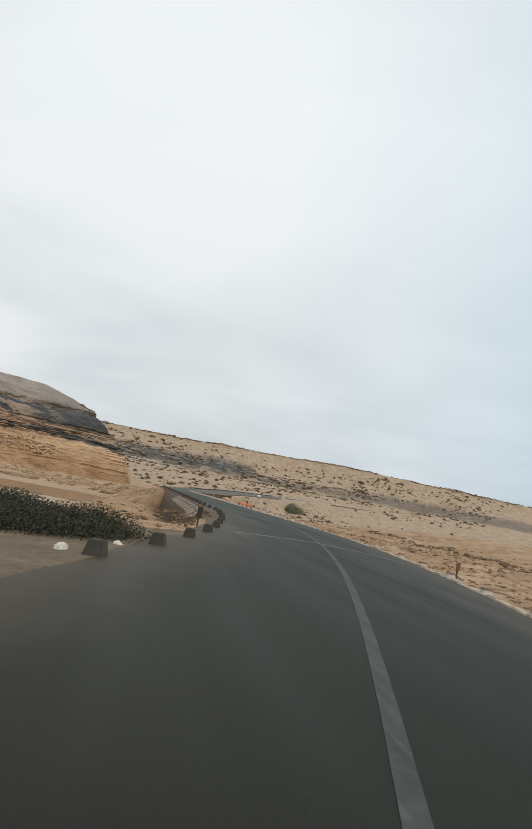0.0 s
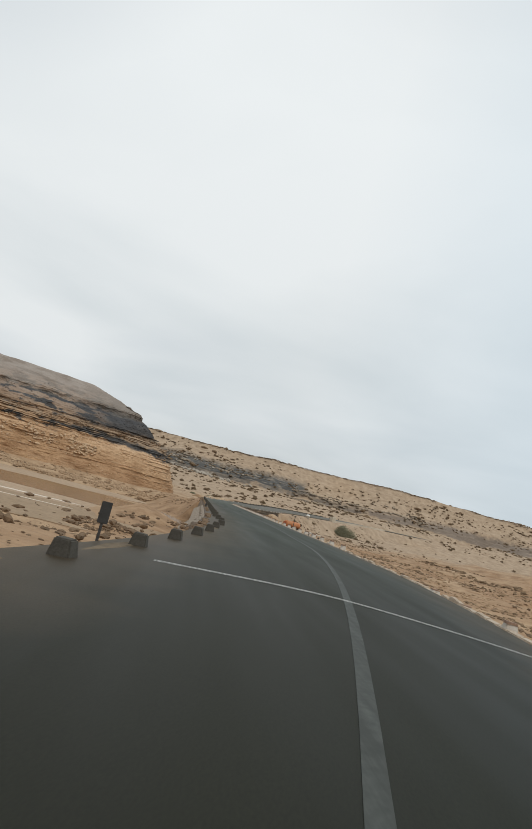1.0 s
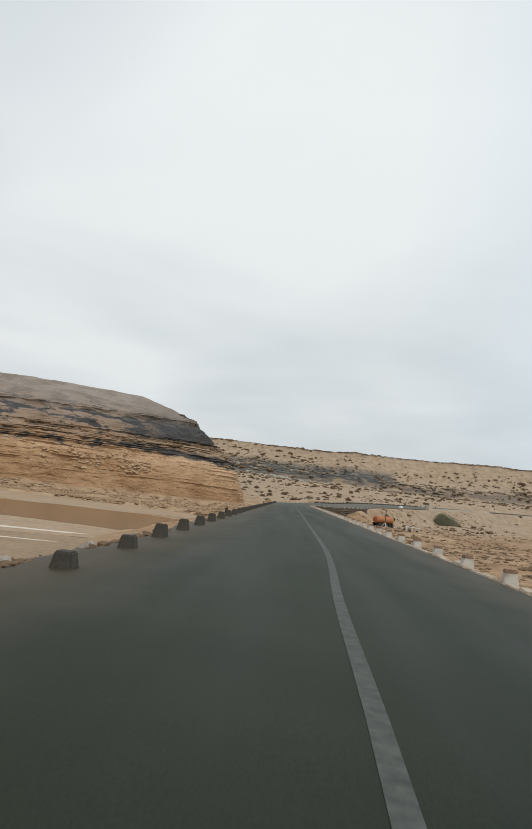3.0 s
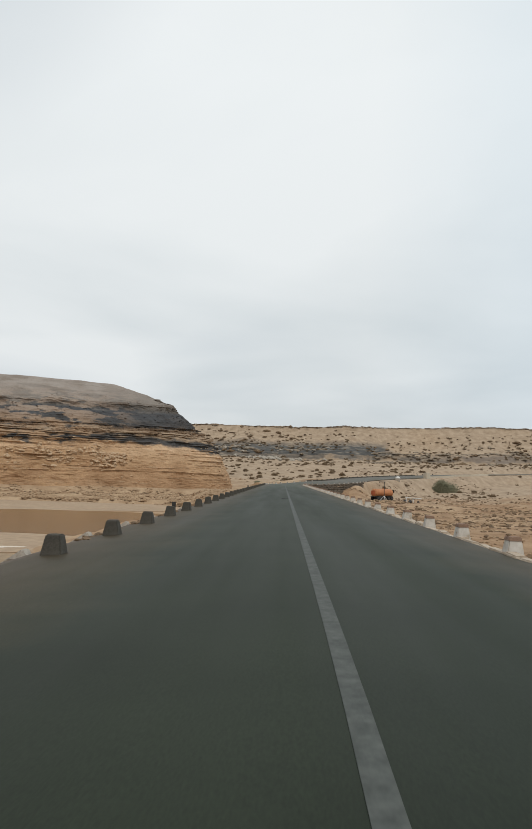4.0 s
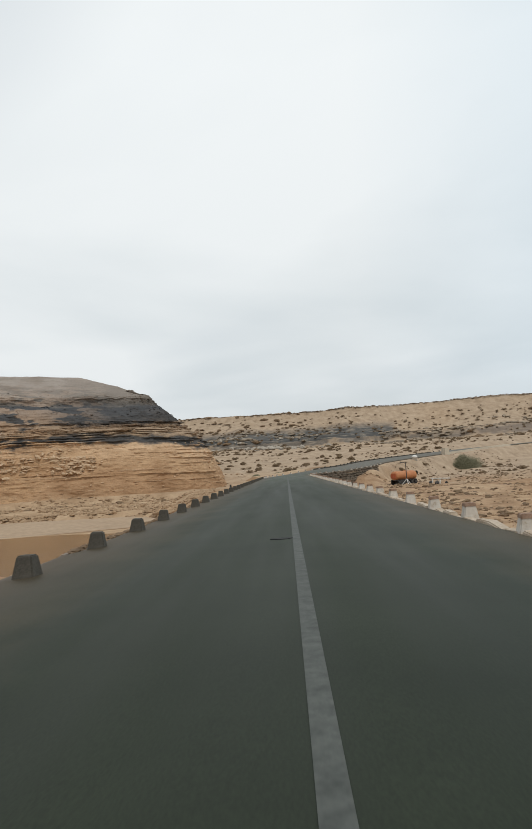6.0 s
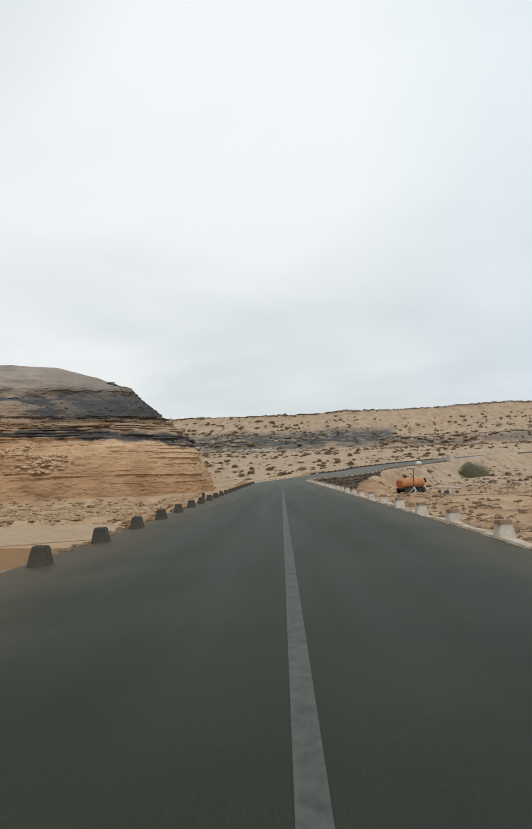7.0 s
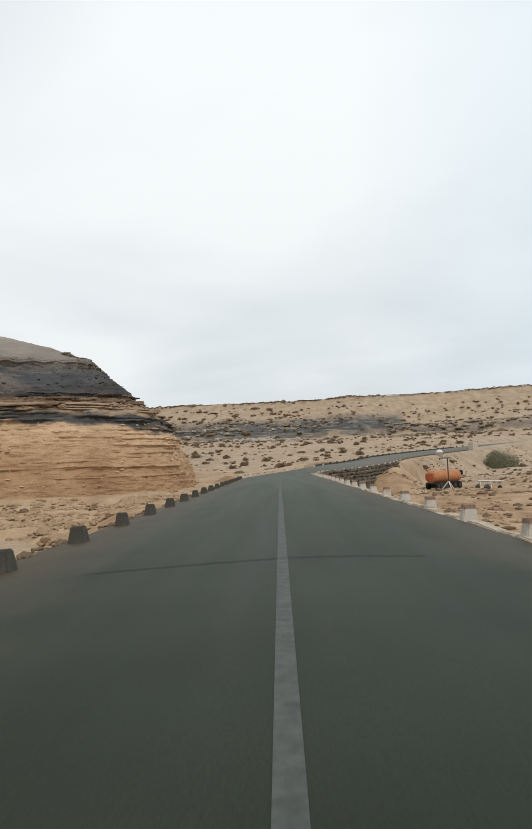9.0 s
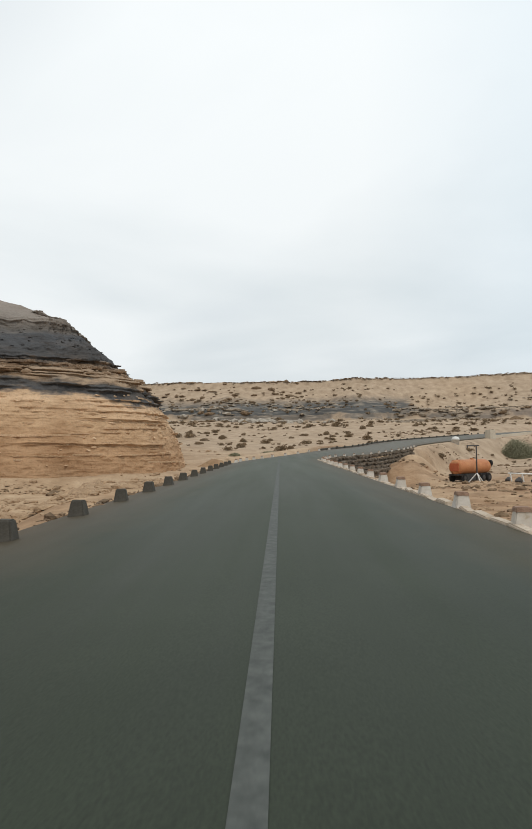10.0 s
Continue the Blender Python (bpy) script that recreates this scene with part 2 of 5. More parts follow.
    bump_node(nt, b, math_node(nt, "ADD", math_node(nt, "MULTIPLY", strata, 3.0), math_node(nt, "ADD", math_node(nt, "MULTIPLY", block, 1.6), fine)), 0.6, 0.3)


def asphalt_build(nt, b):
    v = coords(nt)
    along = coords(nt, (1.0, 0.06, 1.0))
    agg = noise_node(nt, v, 60.0, 2.0)
    mid = noise_node(nt, v, 0.5, 5.0)
    track = noise_node(nt, along, 0.9, 3.0)
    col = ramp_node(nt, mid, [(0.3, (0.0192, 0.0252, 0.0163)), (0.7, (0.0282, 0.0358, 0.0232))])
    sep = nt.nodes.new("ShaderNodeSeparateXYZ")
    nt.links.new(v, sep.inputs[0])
    # windscreen glare and sheen put into the colour: darker first bend, paler far straight
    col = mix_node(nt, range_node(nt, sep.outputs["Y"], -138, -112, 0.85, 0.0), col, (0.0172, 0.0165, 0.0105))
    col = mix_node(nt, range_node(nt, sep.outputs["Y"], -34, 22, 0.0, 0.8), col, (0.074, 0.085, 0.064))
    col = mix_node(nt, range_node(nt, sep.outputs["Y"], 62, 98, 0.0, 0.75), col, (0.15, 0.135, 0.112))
    # dust gathers towards the edges
    far = nt.nodes.new("ShaderNodeAttribute")
    far.attribute_name = "across"
    edge = math_node(nt, "ADD", far.outputs["Fac"], math_node(nt, "MULTIPLY", math_node(nt, "SUBTRACT", mid, 0.5), 2.2))
    col = mix_node(nt, range_node(nt, edge, 2.2, 4.7, 0.0, 0.88), col, (0.094, 0.071, 0.047))
    col = mix_node(nt, 0.5, col, ramp_node(nt, track, [(0.3, (0.7, 0.7, 0.7)), (0.7, (1.2, 1.2, 1.18))]), "MULTIPLY")
    col = mix_node(nt, 0.5, col, ramp_node(nt, agg, [(0.35, (0.55, 0.55, 0.55)), (0.65, (1.35, 1.33, 1.3))]), "MULTIPLY")
    nt.links.new(col, b.inputs["Base Color"])
    nt.links.new(range_node(nt, track, 0.3, 0.7, 0.50, 0.62), b.inputs["Roughness"])
    bump_node(nt, b, agg, 0.08, 0.004)


def line_build(nt, b):
    v = coords(nt)
    worn = noise_node(nt, v, 7.0, 6.0, 0.7)
    col = ramp_node(nt, worn, [(0.30, (0.04, 0.044, 0.039)), (0.5, (0.08, 0.086, 0.077)), (0.75, (0.135, 0.14, 0.126))])
    # almost worn away in the first bend
    sep = nt.nodes.new("ShaderNodeSeparateXYZ")
    nt.links.new(v, sep.inputs[0])
    streak = noise_node(nt, coords(nt, (9.0, 0.25, 1.0)), 1.0, 4.0, 0.6)
    fade = math_node(nt, "MULTIPLY", range_node(nt, sep.outputs["Y"], -138, -118, 0.85, 0.25), range_node(nt, streak, 0.35, 0.62, 0.35, 1.0))
    col = mix_node(nt, fade, col, (0.032, 0.034, 0.028))
    nt.links.new(col, b.inputs["Base Color"])


def white_post_build(nt, b):
    info = nt.nodes.new("ShaderNodeObjectInfo")
    n = noise_node(nt, coords(nt), 5.0, 5.0, 0.65)
    col = ramp_node(nt, n, [(0.28, (0.33, 0.255, 0.18)), (0.42, (0.51, 0.46, 0.40)), (0.7, (0.64, 0.605, 0.55))])
    col = mix_node(nt, math_node(nt, "MULTIPLY", info.outputs["Random"], 0.25), col, (0.42, 0.31, 0.2))
    nt.links.new(col, b.inputs["Base Color"])
    bump_node(nt, b, n, 0.3, 0.01)


def leaf_build(c1, c2):
    def build(nt, b):
        geo = nt.nodes.new("ShaderNodeNewGeometry")
        info = nt.nodes.new("ShaderNodeObjectInfo")
        r = math_node(nt, "ADD", math_node(nt, "MULTIPLY", geo.outputs["Random Per Island"], 0.7), math_node(nt, "MULTIPLY", info.outputs["Random"], 0.3))
        nt.links.new(ramp_node(nt, r, [(0.0, c1), (1.0, c2)]), b.inputs["Base Color"])
    return build


M_SAND = material("desert_sand", sand_build, 0.95, 0.15)
M_CLIFF = material("layered_cliff_rock", cliff_build, 0.92, 0.2)
M_ASPHALT = material("worn_asphalt_with_glare", asphalt_build, 0.7, 0.085)
M_LINE = material("faded_road_paint", line_build, 0.7, 0.3)
M_JOINT_PALE = material("pale_joint_strip", plain((0.45, 0.44, 0.41), (0.66, 0.65, 0.61), 9), 0.7)
M_JOINT_DARK = material("dark_joint_filler", plain((0.015, 0.015, 0.015), (0.03, 0.03, 0.028), 9), 0.8)
M_WHITE_POST = material("whitewashed_concrete", white_post_build, 0.85)
M_GREY_POST = material("weathered_grey_concrete", plain((0.054, 0.047, 0.037), (0.102, 0.09, 0.072), 4, 0.15), 0.9)
M_BAND = material("rusty_red_paint", plain((0.17, 0.095, 0.06), (0.36, 0.24, 0.17), 7, local=False), 0.85)
M_CONCRETE = material("stained_concrete", plain((0.075, 0.058, 0.045), (0.17, 0.135, 0.105), 1.2, local=False), 0.9)
M_KERB = material("pale_kerb_stone", plain((0.34, 0.25, 0.17), (0.56, 0.47, 0.37), 2.2, local=False), 0.9)
M_VERGE = material("dark_gravel", plain((0.085, 0.064, 0.041), (0.21, 0.155, 0.098), 0.7, local=False), 0.95)
M_KERB_GREY = material("dusty_grey_kerb", plain((0.055, 0.05, 0.042), (0.11, 0.098, 0.08), 2.2, local=False), 0.9)
M_ROCK = material("brown_rock", plain((0.23, 0.15, 0.088), (0.46, 0.315, 0.195), 1.4, 0.6, 0.04, local=False), 0.95, 0.2)
M_DARK_ROCK = material("dark_rock", plain((0.105, 0.07, 0.043), (0.26, 0.175, 0.105), 1.4, 0.6, 0.04, local=False), 0.95, 0.2)
M_SLOPE_ROCK = material("weathered_slope_rock", plain((0.17, 0.135, 0.10), (0.36, 0.285, 0.21), 0.5, 0.6, 0.06, local=False), 0.95, 0.2)
M_PALE_ROCK = material("pale_limestone", plain((0.55, 0.50, 0.42), (0.75, 0.70, 0.62), 3, 0.5, 0.03), 0.9, 0.2)
M_WATER = material("muddy_water", plain((0.19, 0.11, 0.048), (0.24, 0.14, 0.066), 0.08, 0.02, 0.01, local=False), 0.18, 0.5)
M_CRUST = material("salt_crust", plain((0.62, 0.52, 0.42), (0.78, 0.70, 0.60), 0.6, local=False), 0.95)
M_WETSAND = material("smooth_silt", plain((0.36, 0.25, 0.16), (0.44, 0.318, 0.212), 0.15, local=False), 0.85)
M_SHRUB = material("dry_shrub_leaf", leaf_build((0.165, 0.116, 0.07), (0.33, 0.235, 0.144)), 0.9, 0.2)
M_BUSH = material("olive_bush_leaf", leaf_build((0.05, 0.05, 0.034), (0.076, 0.074, 0.049)), 0.9, 0.2)
M_GREYBUSH = material("grey_olive_leaf", leaf_build((0.21, 0.2, 0.13), (0.32, 0.305, 0.2)), 0.9, 0.2)
M_TWIG = material("dry_twig", plain((0.10, 0.075, 0.05), (0.18, 0.14, 0.10), 8), 0.9)
M_ORANGE = material("faded_orange_paint", plain((0.43, 0.15, 0.06), (0.55, 0.25, 0.11), 1.2, 0.1), 0.6, 0.3)
M_RED = material("red_orange_paint", plain((0.38, 0.085, 0.035), (0.48, 0.13, 0.055), 1.2, 0.1), 0.6, 0.3)
M_BLACK = material("black_rubber", plain((0.012, 0.012, 0.012), (0.03, 0.028, 0.026), 5), 0.85)
M_STEEL = material("dark_steel", plain((0.035, 0.03, 0.028), (0.07, 0.06, 0.052), 5), 0.6, 0.5)
M_WHITEPIPE = material("white_painted_pipe", plain((0.60, 0.58, 0.54), (0.76, 0.74, 0.70), 5), 0.6)
M_SIGN = material("dark_sign_board", plain((0.03, 0.028, 0.025), (0.06, 0.055, 0.05), 5), 0.7)
M_REDSIGN = material("rusty_red_board", plain((0.10, 0.045, 0.032), (0.26, 0.13, 0.09), 14), 0.7)
M_TOWER = material("pale_plaster", plain((0.46, 0.38, 0.285), (0.62, 0.535, 0.42), 1.0), 0.9)


# ---- mesh helpers ----
def link_mesh(name, verts, faces, mat, parent=None, label="", smooth=False):
    me = bpy.data.meshes.new(name)
    me.from_pydata([tuple(map(float, v)) for v in verts], [], [tuple(map(int, f)) for f in faces])
    me.materials.append(mat)
    if smooth:
        me.shade_smooth()
    ob = new(name, me)
    ob.parent = parent
    if label:
        tagged(ob, label)
    return ob


def part(name, bm, mat, parent=None, label="", smooth=False):
    me = bpy.data.meshes.new(name)
    bm.to_mesh(me)
    bm.free()
    me.materials.append(mat)
    if smooth:
        me.shade_smooth()
    ob = new(name, me)
    ob.parent = parent
    if label:
        tagged(ob, label)
    return ob


def add_box(bm, sx, sy, sz, m=None, bevel=0.0, taper=1.0):
    r = bmesh.ops.create_cube(bm, size=1.0)
    vs = r["verts"]
    for v in vs:
        k = taper if v.co.z > 0 else 1.0
        v.co = Vector((v.co.x * sx * k, v.co.y * sy * k, v.co.z * sz))
    if bevel:
        es = list({e for v in vs for e in v.link_edges})
        g = bmesh.ops.bevel(bm, geom=es, offset=bevel, segments=2, affect="EDGES")
        vs = list({v for f in g["faces"] for v in f.verts} | {v for v in vs if v.is_valid})
    if m is not None:
        bmesh.ops.transform(bm, matrix=m, verts=vs)
    return vs


def add_tube(bm, a, b, r1, r2=None, seg=10):
    a, b = Vector(a), Vector(b)
    d = b - a
    m = Matrix.Translation((a + b) / 2) @ d.to_track_quat("Z", "Y").to_matrix().to_4x4()
    bmesh.ops.create_cone(bm, cap_ends=True, segments=seg, radius1=r1, radius2=r1 if r2 is None else r2, depth=d.length, matrix=m)


TABLES = [np.random.RandomState(100 + k).rand(256, 256) for k in range(12)]


def vnoise(x, y, k=0):
    """Smooth value noise, 0 to 1."""
    xi, yi = np.floor(x).astype(int), np.floor(y).astype(int)
    fx, fy = x - xi, y - yi
    fx, fy = fx * fx * (3 - 2 * fx), fy * fy * (3 - 2 * fy)
    t = TABLES[k % 12]
    a, b = t[xi & 255, yi & 255], t[(xi + 1) & 255, yi & 255]
    c, d = t[xi & 255, (yi + 1) & 255], t[(xi + 1) & 255, (yi + 1) & 255]
    return (a * (1 - fx) + b * fx) * (1 - fy) + (c * (1 - fx) + d * fx) * fy


def fbm(x, y, size, octaves=4, k=0):
    """-0.5 to 0.5 or so, with features of that size in metres."""
    s, amp, tot = 0.0, 1.0, 0.0
    for o in range(octaves):
        s = s + amp * (vnoise(x / size * 2 ** o + 17.3 * o, y / size * 2 ** o + 5.1 * o, k + o) - 0.5)
        tot += amp
        amp *= 0.5
    return s / tot * 1.6


# ---- the road's line ----
def step01(v, a, b):
    t = np.clip((v - a) / (b - a), 0, 1)
    return t * t * (3 - 2 * t)


def bend_x(y):
    s = max(0.0, -106.0 - y)
    if s < 70:
        # the painted line sets off a little early into the bend
        return 0.06 - 0.003422 * s * s + 4.74e-6 * s ** 3 - 0.23 * math.exp(-((y + 111.0) / 5.6) ** 2)
    return 0.06 - 15.142 - 0.4094 * (s - 70)


def catmull(points, step):
    """A smooth line through the points."""
    out = []
    p = [Vector(q) for q in points]
    p = [p[0] * 2 - p[1]] + p + [p[-1] * 2 - p[-2]]
    for i in range(1, len(p) - 2):
        n = max(2, int((p[i + 1] - p[i]).length / step))
        for j in range(n):
            t = j / n
            out.append(0.5 * (2 * p[i] + (p[i + 1] - p[i - 1]) * t + (2 * p[i - 1] - 5 * p[i] + 4 * p[i + 1] - p[i + 2]) * t * t
                              + (3 * p[i] - p[i - 1] - 3 * p[i + 1] + p[i + 2]) * t ** 3))
    out.append(p[-2])
    return out


STRAIGHT = [Vector((bend_x(y), y, 0.0)) for y in np.arange(-240.0, 41.0, 1.5)]
FAR = catmull([(0.06, 41.5, 0), (0.55, 53.5, 0), (2.8, 67, 0.07), (7.5, 79.6, 0.3), (13.2, 93.3, 0.66), (19.5, 107.0, 1.1), (30.8, 133.5, 2.25), (55.8, 168.8, 3.85), (83, 197, 5.5), (125, 231.5, 7.2), (195, 280, 10)], 1.5)
LINE = STRAIGHT[:-1] + FAR


def frames_of(line):
    """For each point of the line: the point and the way to its right."""
    out = []
    for i, p in enumerate(line):
        d = line[min(i + 1, len(line) - 1)] - line[max(i - 1, 0)]
        d.z = 0
        d.normalize()
        out.append((p, Vector((d.y, -d.x, 0))))
    return out


FRAMES = frames_of(LINE)


def crown(off):
    return -0.21 * min(1.3, (abs(off) / 4.3) ** 1.6)


def lean(y):
    """How much the road's outer edge is raised, per metre."""
    return 0.075 * float(step01(y, 62, 92)) * float(1 - step01(y, 175, 215))


def sweep(name, section, mat, lo=-1e9, hi=1e9, start=0, end=None, parent=None, label="", ripple=0.0, closed=True):
    """Pull a section of (offset to the right, height over the crown) along the road's line."""
    verts, faces = [], []
    rows = [f for f in FRAMES[start:end] if lo <= f[0].y <= hi]
    n = len(section)
    for i, (p, r) in enumerate(rows):
        for j, (off, h) in enumerate(section):
            w = ripple * (vnoise(np.float64(i * 0.37 + j * 9.1), np.float64(j * 3.3), 3) - 0.5)
            q = p + r * (off + w)
            verts.append((q.x, q.y, p.z + h + w * 0.3 - lean(p.y) * off))
    for i in range(len(rows) - 1):
        for j in range(n if closed else n - 1):
            a, b = i * n + j, i * n + (j + 1) % n
            faces.append((a, b, b + n, a + n))
    if closed:
        faces.append(tuple(range(n))[::-1])
        faces.append(tuple(range((len(rows) - 1) * n, len(rows) * n)))
    return link_mesh(name, verts, faces, mat, parent, label, smooth=not closed)


def road_at(y, off):
    """The place on the straight or the first bend at that y, off metres to the right of the line."""
    x = bend_x(y)
    d = Vector((bend_x(y + 0.5) - bend_x(y - 0.5), 1.0, 0)).normalized()
    r = Vector((d.y, -d.x, 0))
    return Vector((x, y, 0)) + r * off, math.degrees(math.atan2(-d.x, d.y))


# ---- the foot of the cliff ----
FOOT = [(-190, -10), (-130, 12), (-95, 23), (-70, 31), (-50, 37), (-38, 41), (-29, 44.5), (-21, 48), (-15.5, 52), (-12.2, 57), (-11.4, 64), (-12.5, 74), (-16, 90), (-22, 112), (-34, 145),
        (-60, 190), (-100, 230), (-190, 230)]


def chaikin(pts, n):
    for _ in range(n):
        q = [pts[0]]
        for (ax, ay), (bx, by) in zip(pts, pts[1:]):
            q += [(ax * 0.75 + bx * 0.25, ay * 0.75 + by * 0.25), (ax * 0.25 + bx * 0.75, ay * 0.25 + by * 0.75)]
        pts = q + [pts[-1]]
    return pts


FOOT_LINE = chaikin(FOOT, 2)


def inside_dist(x, y):
    """Distance to the cliff's foot, positive on the hill's side."""
    d2 = np.full(x.shape, 1e12)
    inside = np.zeros(x.shape, bool)
    n = len(FOOT_LINE)
    for i in range(n):
        (ax, ay), (bx, by) = FOOT_LINE[i], FOOT_LINE[(i + 1) % n]
        ex, ey = bx - ax, by - ay
        t = np.clip(((x - ax) * ex + (y - ay) * ey) / (ex * ex + ey * ey), 0, 1)
        d2 = np.minimum(d2, (x - ax - t * ex) ** 2 + (y - ay - t * ey) ** 2)
        inside ^= ((ay > y) != (by > y)) & (x < ex * (y - ay) / (ey + 1e-12) + ax)
    return np.where(inside, 1, -1) * np.sqrt(d2)


# ---- the ground ----
FAR_Y = np.array([-400.0, 20, 40, 62, 80, 100, 150, 203, 209, 212, 219, 229, 236, 239.5, 241, 300, 700, 6000])
FAR_Z = np.array([-3.3, -3.2, -2.6, -1.2, 0.2, 1.6, 4.9, 9.4, 10.2, 13.6, 15.0, 19.0, 22.8, 24.6, 26.75, 27.7, 30, 30])


def road_dist(x, y):
    """Signed distance to the road's line (right is positive) and the road's height there."""
    d2 = np.full(x.shape, 1e12)
    side, hz = np.zeros(x.shape), np.zeros(x.shape)
    for i in range(0, len(FRAMES)):
        p, r = FRAMES[i]
        dx, dy = x - p.x, y - p.y
        q = dx * dx + dy * dy
        near = q < d2
        d2 = np.where(near, q, d2)
        side = np.where(near, dx * r.x + dy * r.y, side)
        hz = np.where(near, p.z, hz)
    return np.sqrt(d2) * np.where(side < 0, -1, 1), hz


def ground(x, y):
    X, Y = np.asarray(x, float), np.asarray(y, float)
    D, HZ = road_dist(X, Y)
    # the country in its own units
    x, y, d, hz = X / SPAN, (Y - SHIFT_Y) / SPAN, D / SPAN, (HZ - SHIFT_Z) / SPAN
    # inside the far bend the valley floor reaches further back
    inner = 1.3 * step01(d, 3, 8) * (1 - step01(y, 136, 190))
    rim = step01(y, 222, 236)
    yy = y + fbm(x, y * 0.6, 30, 4, 1) * (16 - 11 * rim) + np.maximum(0, x - 90) * 0.05 - 52 * inner * step01(y, 40, 60)
    far = np.interp(yy, FAR_Y, FAR_Z)
    far = far + 2.3 * np.exp(-((x - 108) / 62) ** 2) * rim
    # ledges of harder rock run along the slope
    led = 0.42 * np.sin(far * 2.3 + fbm(x, y, 40, 3, 3) * 8) * np.clip(fbm(x, y, 26, 3, 8) * 3 + 0.35, 0, 1)
    far = far + step01(y, 120, 160) * led + step01(y, 60, 140) * fbm(x, y, 14, 5, 2) * 1.0 + fbm(x, y, 5, 3, 5) * 0.3
    # right of the causeway the ground falls to a rubble flat, then rises to low dunes
    right = -3.1 + fbm(x, y, 9, 5, 4) * (0.9 + step01(x, 26, 50)) + step01(x, 40, 110) * (4.2 + fbm(x, y, 60, 2, 6) * 3.0)
    left = -3.56 + fbm(x, y, 12, 4, 7) * 0.1
    # near bank at the start of the causeway
    bank = step01(y + fbm(x, y, 8, 3, 8) * 6 + np.minimum(0, x + 8) * 0.25, -104, -92)
    left = (-0.12 + fbm(x, y, 4, 4, 3) * 0.5) * (1 - bank) + left * bank
    rbank = step01(y, -125, -85)
    right = (-0.30 + fbm(x, y, 6, 4, 9) * 0.9) * (1 - rbank) + right * rbank
    # a hump of rubble at the foot of the wall
    left = left + 1.3 * np.exp(-(((x + 10.1) / 3.6) ** 2 + ((y + 36) / 9.0) ** 2)) * (1 + fbm(x, y, 4, 3, 4))
    left = left + 0.75 * np.exp(-(((x + 10.6) / 2.6) ** 2 + ((y + 60) / 3.2) ** 2)) * (1 + fbm(x, y, 2, 3, 6))
    # silt shelf beside the far end of the causeway
    shelf = step01(y, -16, -2) * step01(x + 9 + 0.2 * y, -3, 3)
    left = left + shelf * 2.5 + shelf * fbm(x, y, 5, 3, 2) * 0.16
    near = np.where(d < 0, left, right)
    k = step01(yy, 25, 62)
    z = near * (1 - k) + np.maximum(far, near - 2) * k
    # a hollow inside the climbing road
    dip = np.exp(-(((x - 55) / 15) ** 2 + ((y - 124) / 14) ** 2) ** 2) * step01(d, 3.5, 6.5)
    z = z * (1 - dip) + (-1.55 + fbm(x, y, 5, 3, 5) * 0.4) * dip
    # a heap of sand beside the tank
    bank = hz - 0.5 - 0.75 * np.maximum(0, d - 4.3) + fbm(x, y, 4, 3, 2) * 0.5
    z = np.where((d > 0) & (y > 62), np.maximum(z, bank - 4.0 * (1 - step01(y, 84, 100))), z)
    z = z + 2.7 * np.exp(-(((x - 14.8) / 4.0) ** 2 + ((y - 64) / 6.0) ** 2)) * (1 + 0.25 * fbm(x, y, 2.5, 3, 2))
    flat = np.exp(-(((x - 21.6) / 4.6) ** 2 + ((y - 56) / 8.0) ** 2) ** 2)
    z = z * (1 - flat) - 2.66 * flat
    # scree below the cliff
    front = y - 23.5 + 8 * step01(x, -21, -13) - 2.2 * fbm(x, y * 0, 7, 3, 6)
    scree = np.interp(inside_dist(x, y), [-14, -8, -4, 0, 3], [0, 0.35, 1.1, 2.3, 2.8])
    scree = np.maximum(scree, (0.55 * step01(front, 0, 0.9) + 0.6 * step01(front, 2.5 + fbm(x, y, 5, 2, 4) * 2, 9)) * step01(-x, 10, 14))
    z = np.maximum(z, np.where((x < -9) & (y < 100), -3.55 + scree * (1 + 0.12 * fbm(x, y, 5, 2, 5)) + fbm(x, y, 1.6, 3, 3) * 0.22 * step01(scree, 0.1, 0.5) * (1 - step01(scree, 1.0, 1.6)), -99))
    z = SPAN * z + SHIFT_Z
    wall = (D < 0) & (Y > -117.5) & (Y < -21)
    inside_bend = (D > 0) & (Y > 53) & (Y < 114)
    inset = np.where(wall, 3.2, 5.0)
    width = np.where(wall, 0.5, np.where(inside_bend, 1.6, 4.5))
    t = step01(np.abs(D), inset, inset + width)
    bed = HZ - 0.42 - np.where(Y > 62, 0.075 * step01(Y, 62, 92) * (1 - step01(Y, 175, 215)) * np.clip(D, -5, 7), 0) + np.where(np.abs(D) > 4.4, fbm(X, Y, 1.5, 3, 1) * 0.12, 0)
    return bed * (1 - t) + z * t


def spot(x, y):
    """A place of the country, spread into the world."""
    return SPAN * x, SPAN * y + SHIFT_Y


SPREAD = Matrix.Translation((0, SHIFT_Y, SHIFT_Z)) @ Matrix.Scale(SPAN, 4)


def spread(ob):
    ob.matrix_basis = SPREAD @ ob.matrix_basis
    return ob


def spaced(lo, hi, step, reach, grow=1.18):
    v = list(np.arange(lo, hi + 1e-6, step))
    s, a, b = step, lo, hi
    while b < reach or a > -reach:
        s *= grow
        if b < reach:
            b += s
            v.append(b)
        if a > -reach:
            a -= s
            v.insert(0, a)
    return np.array(v)


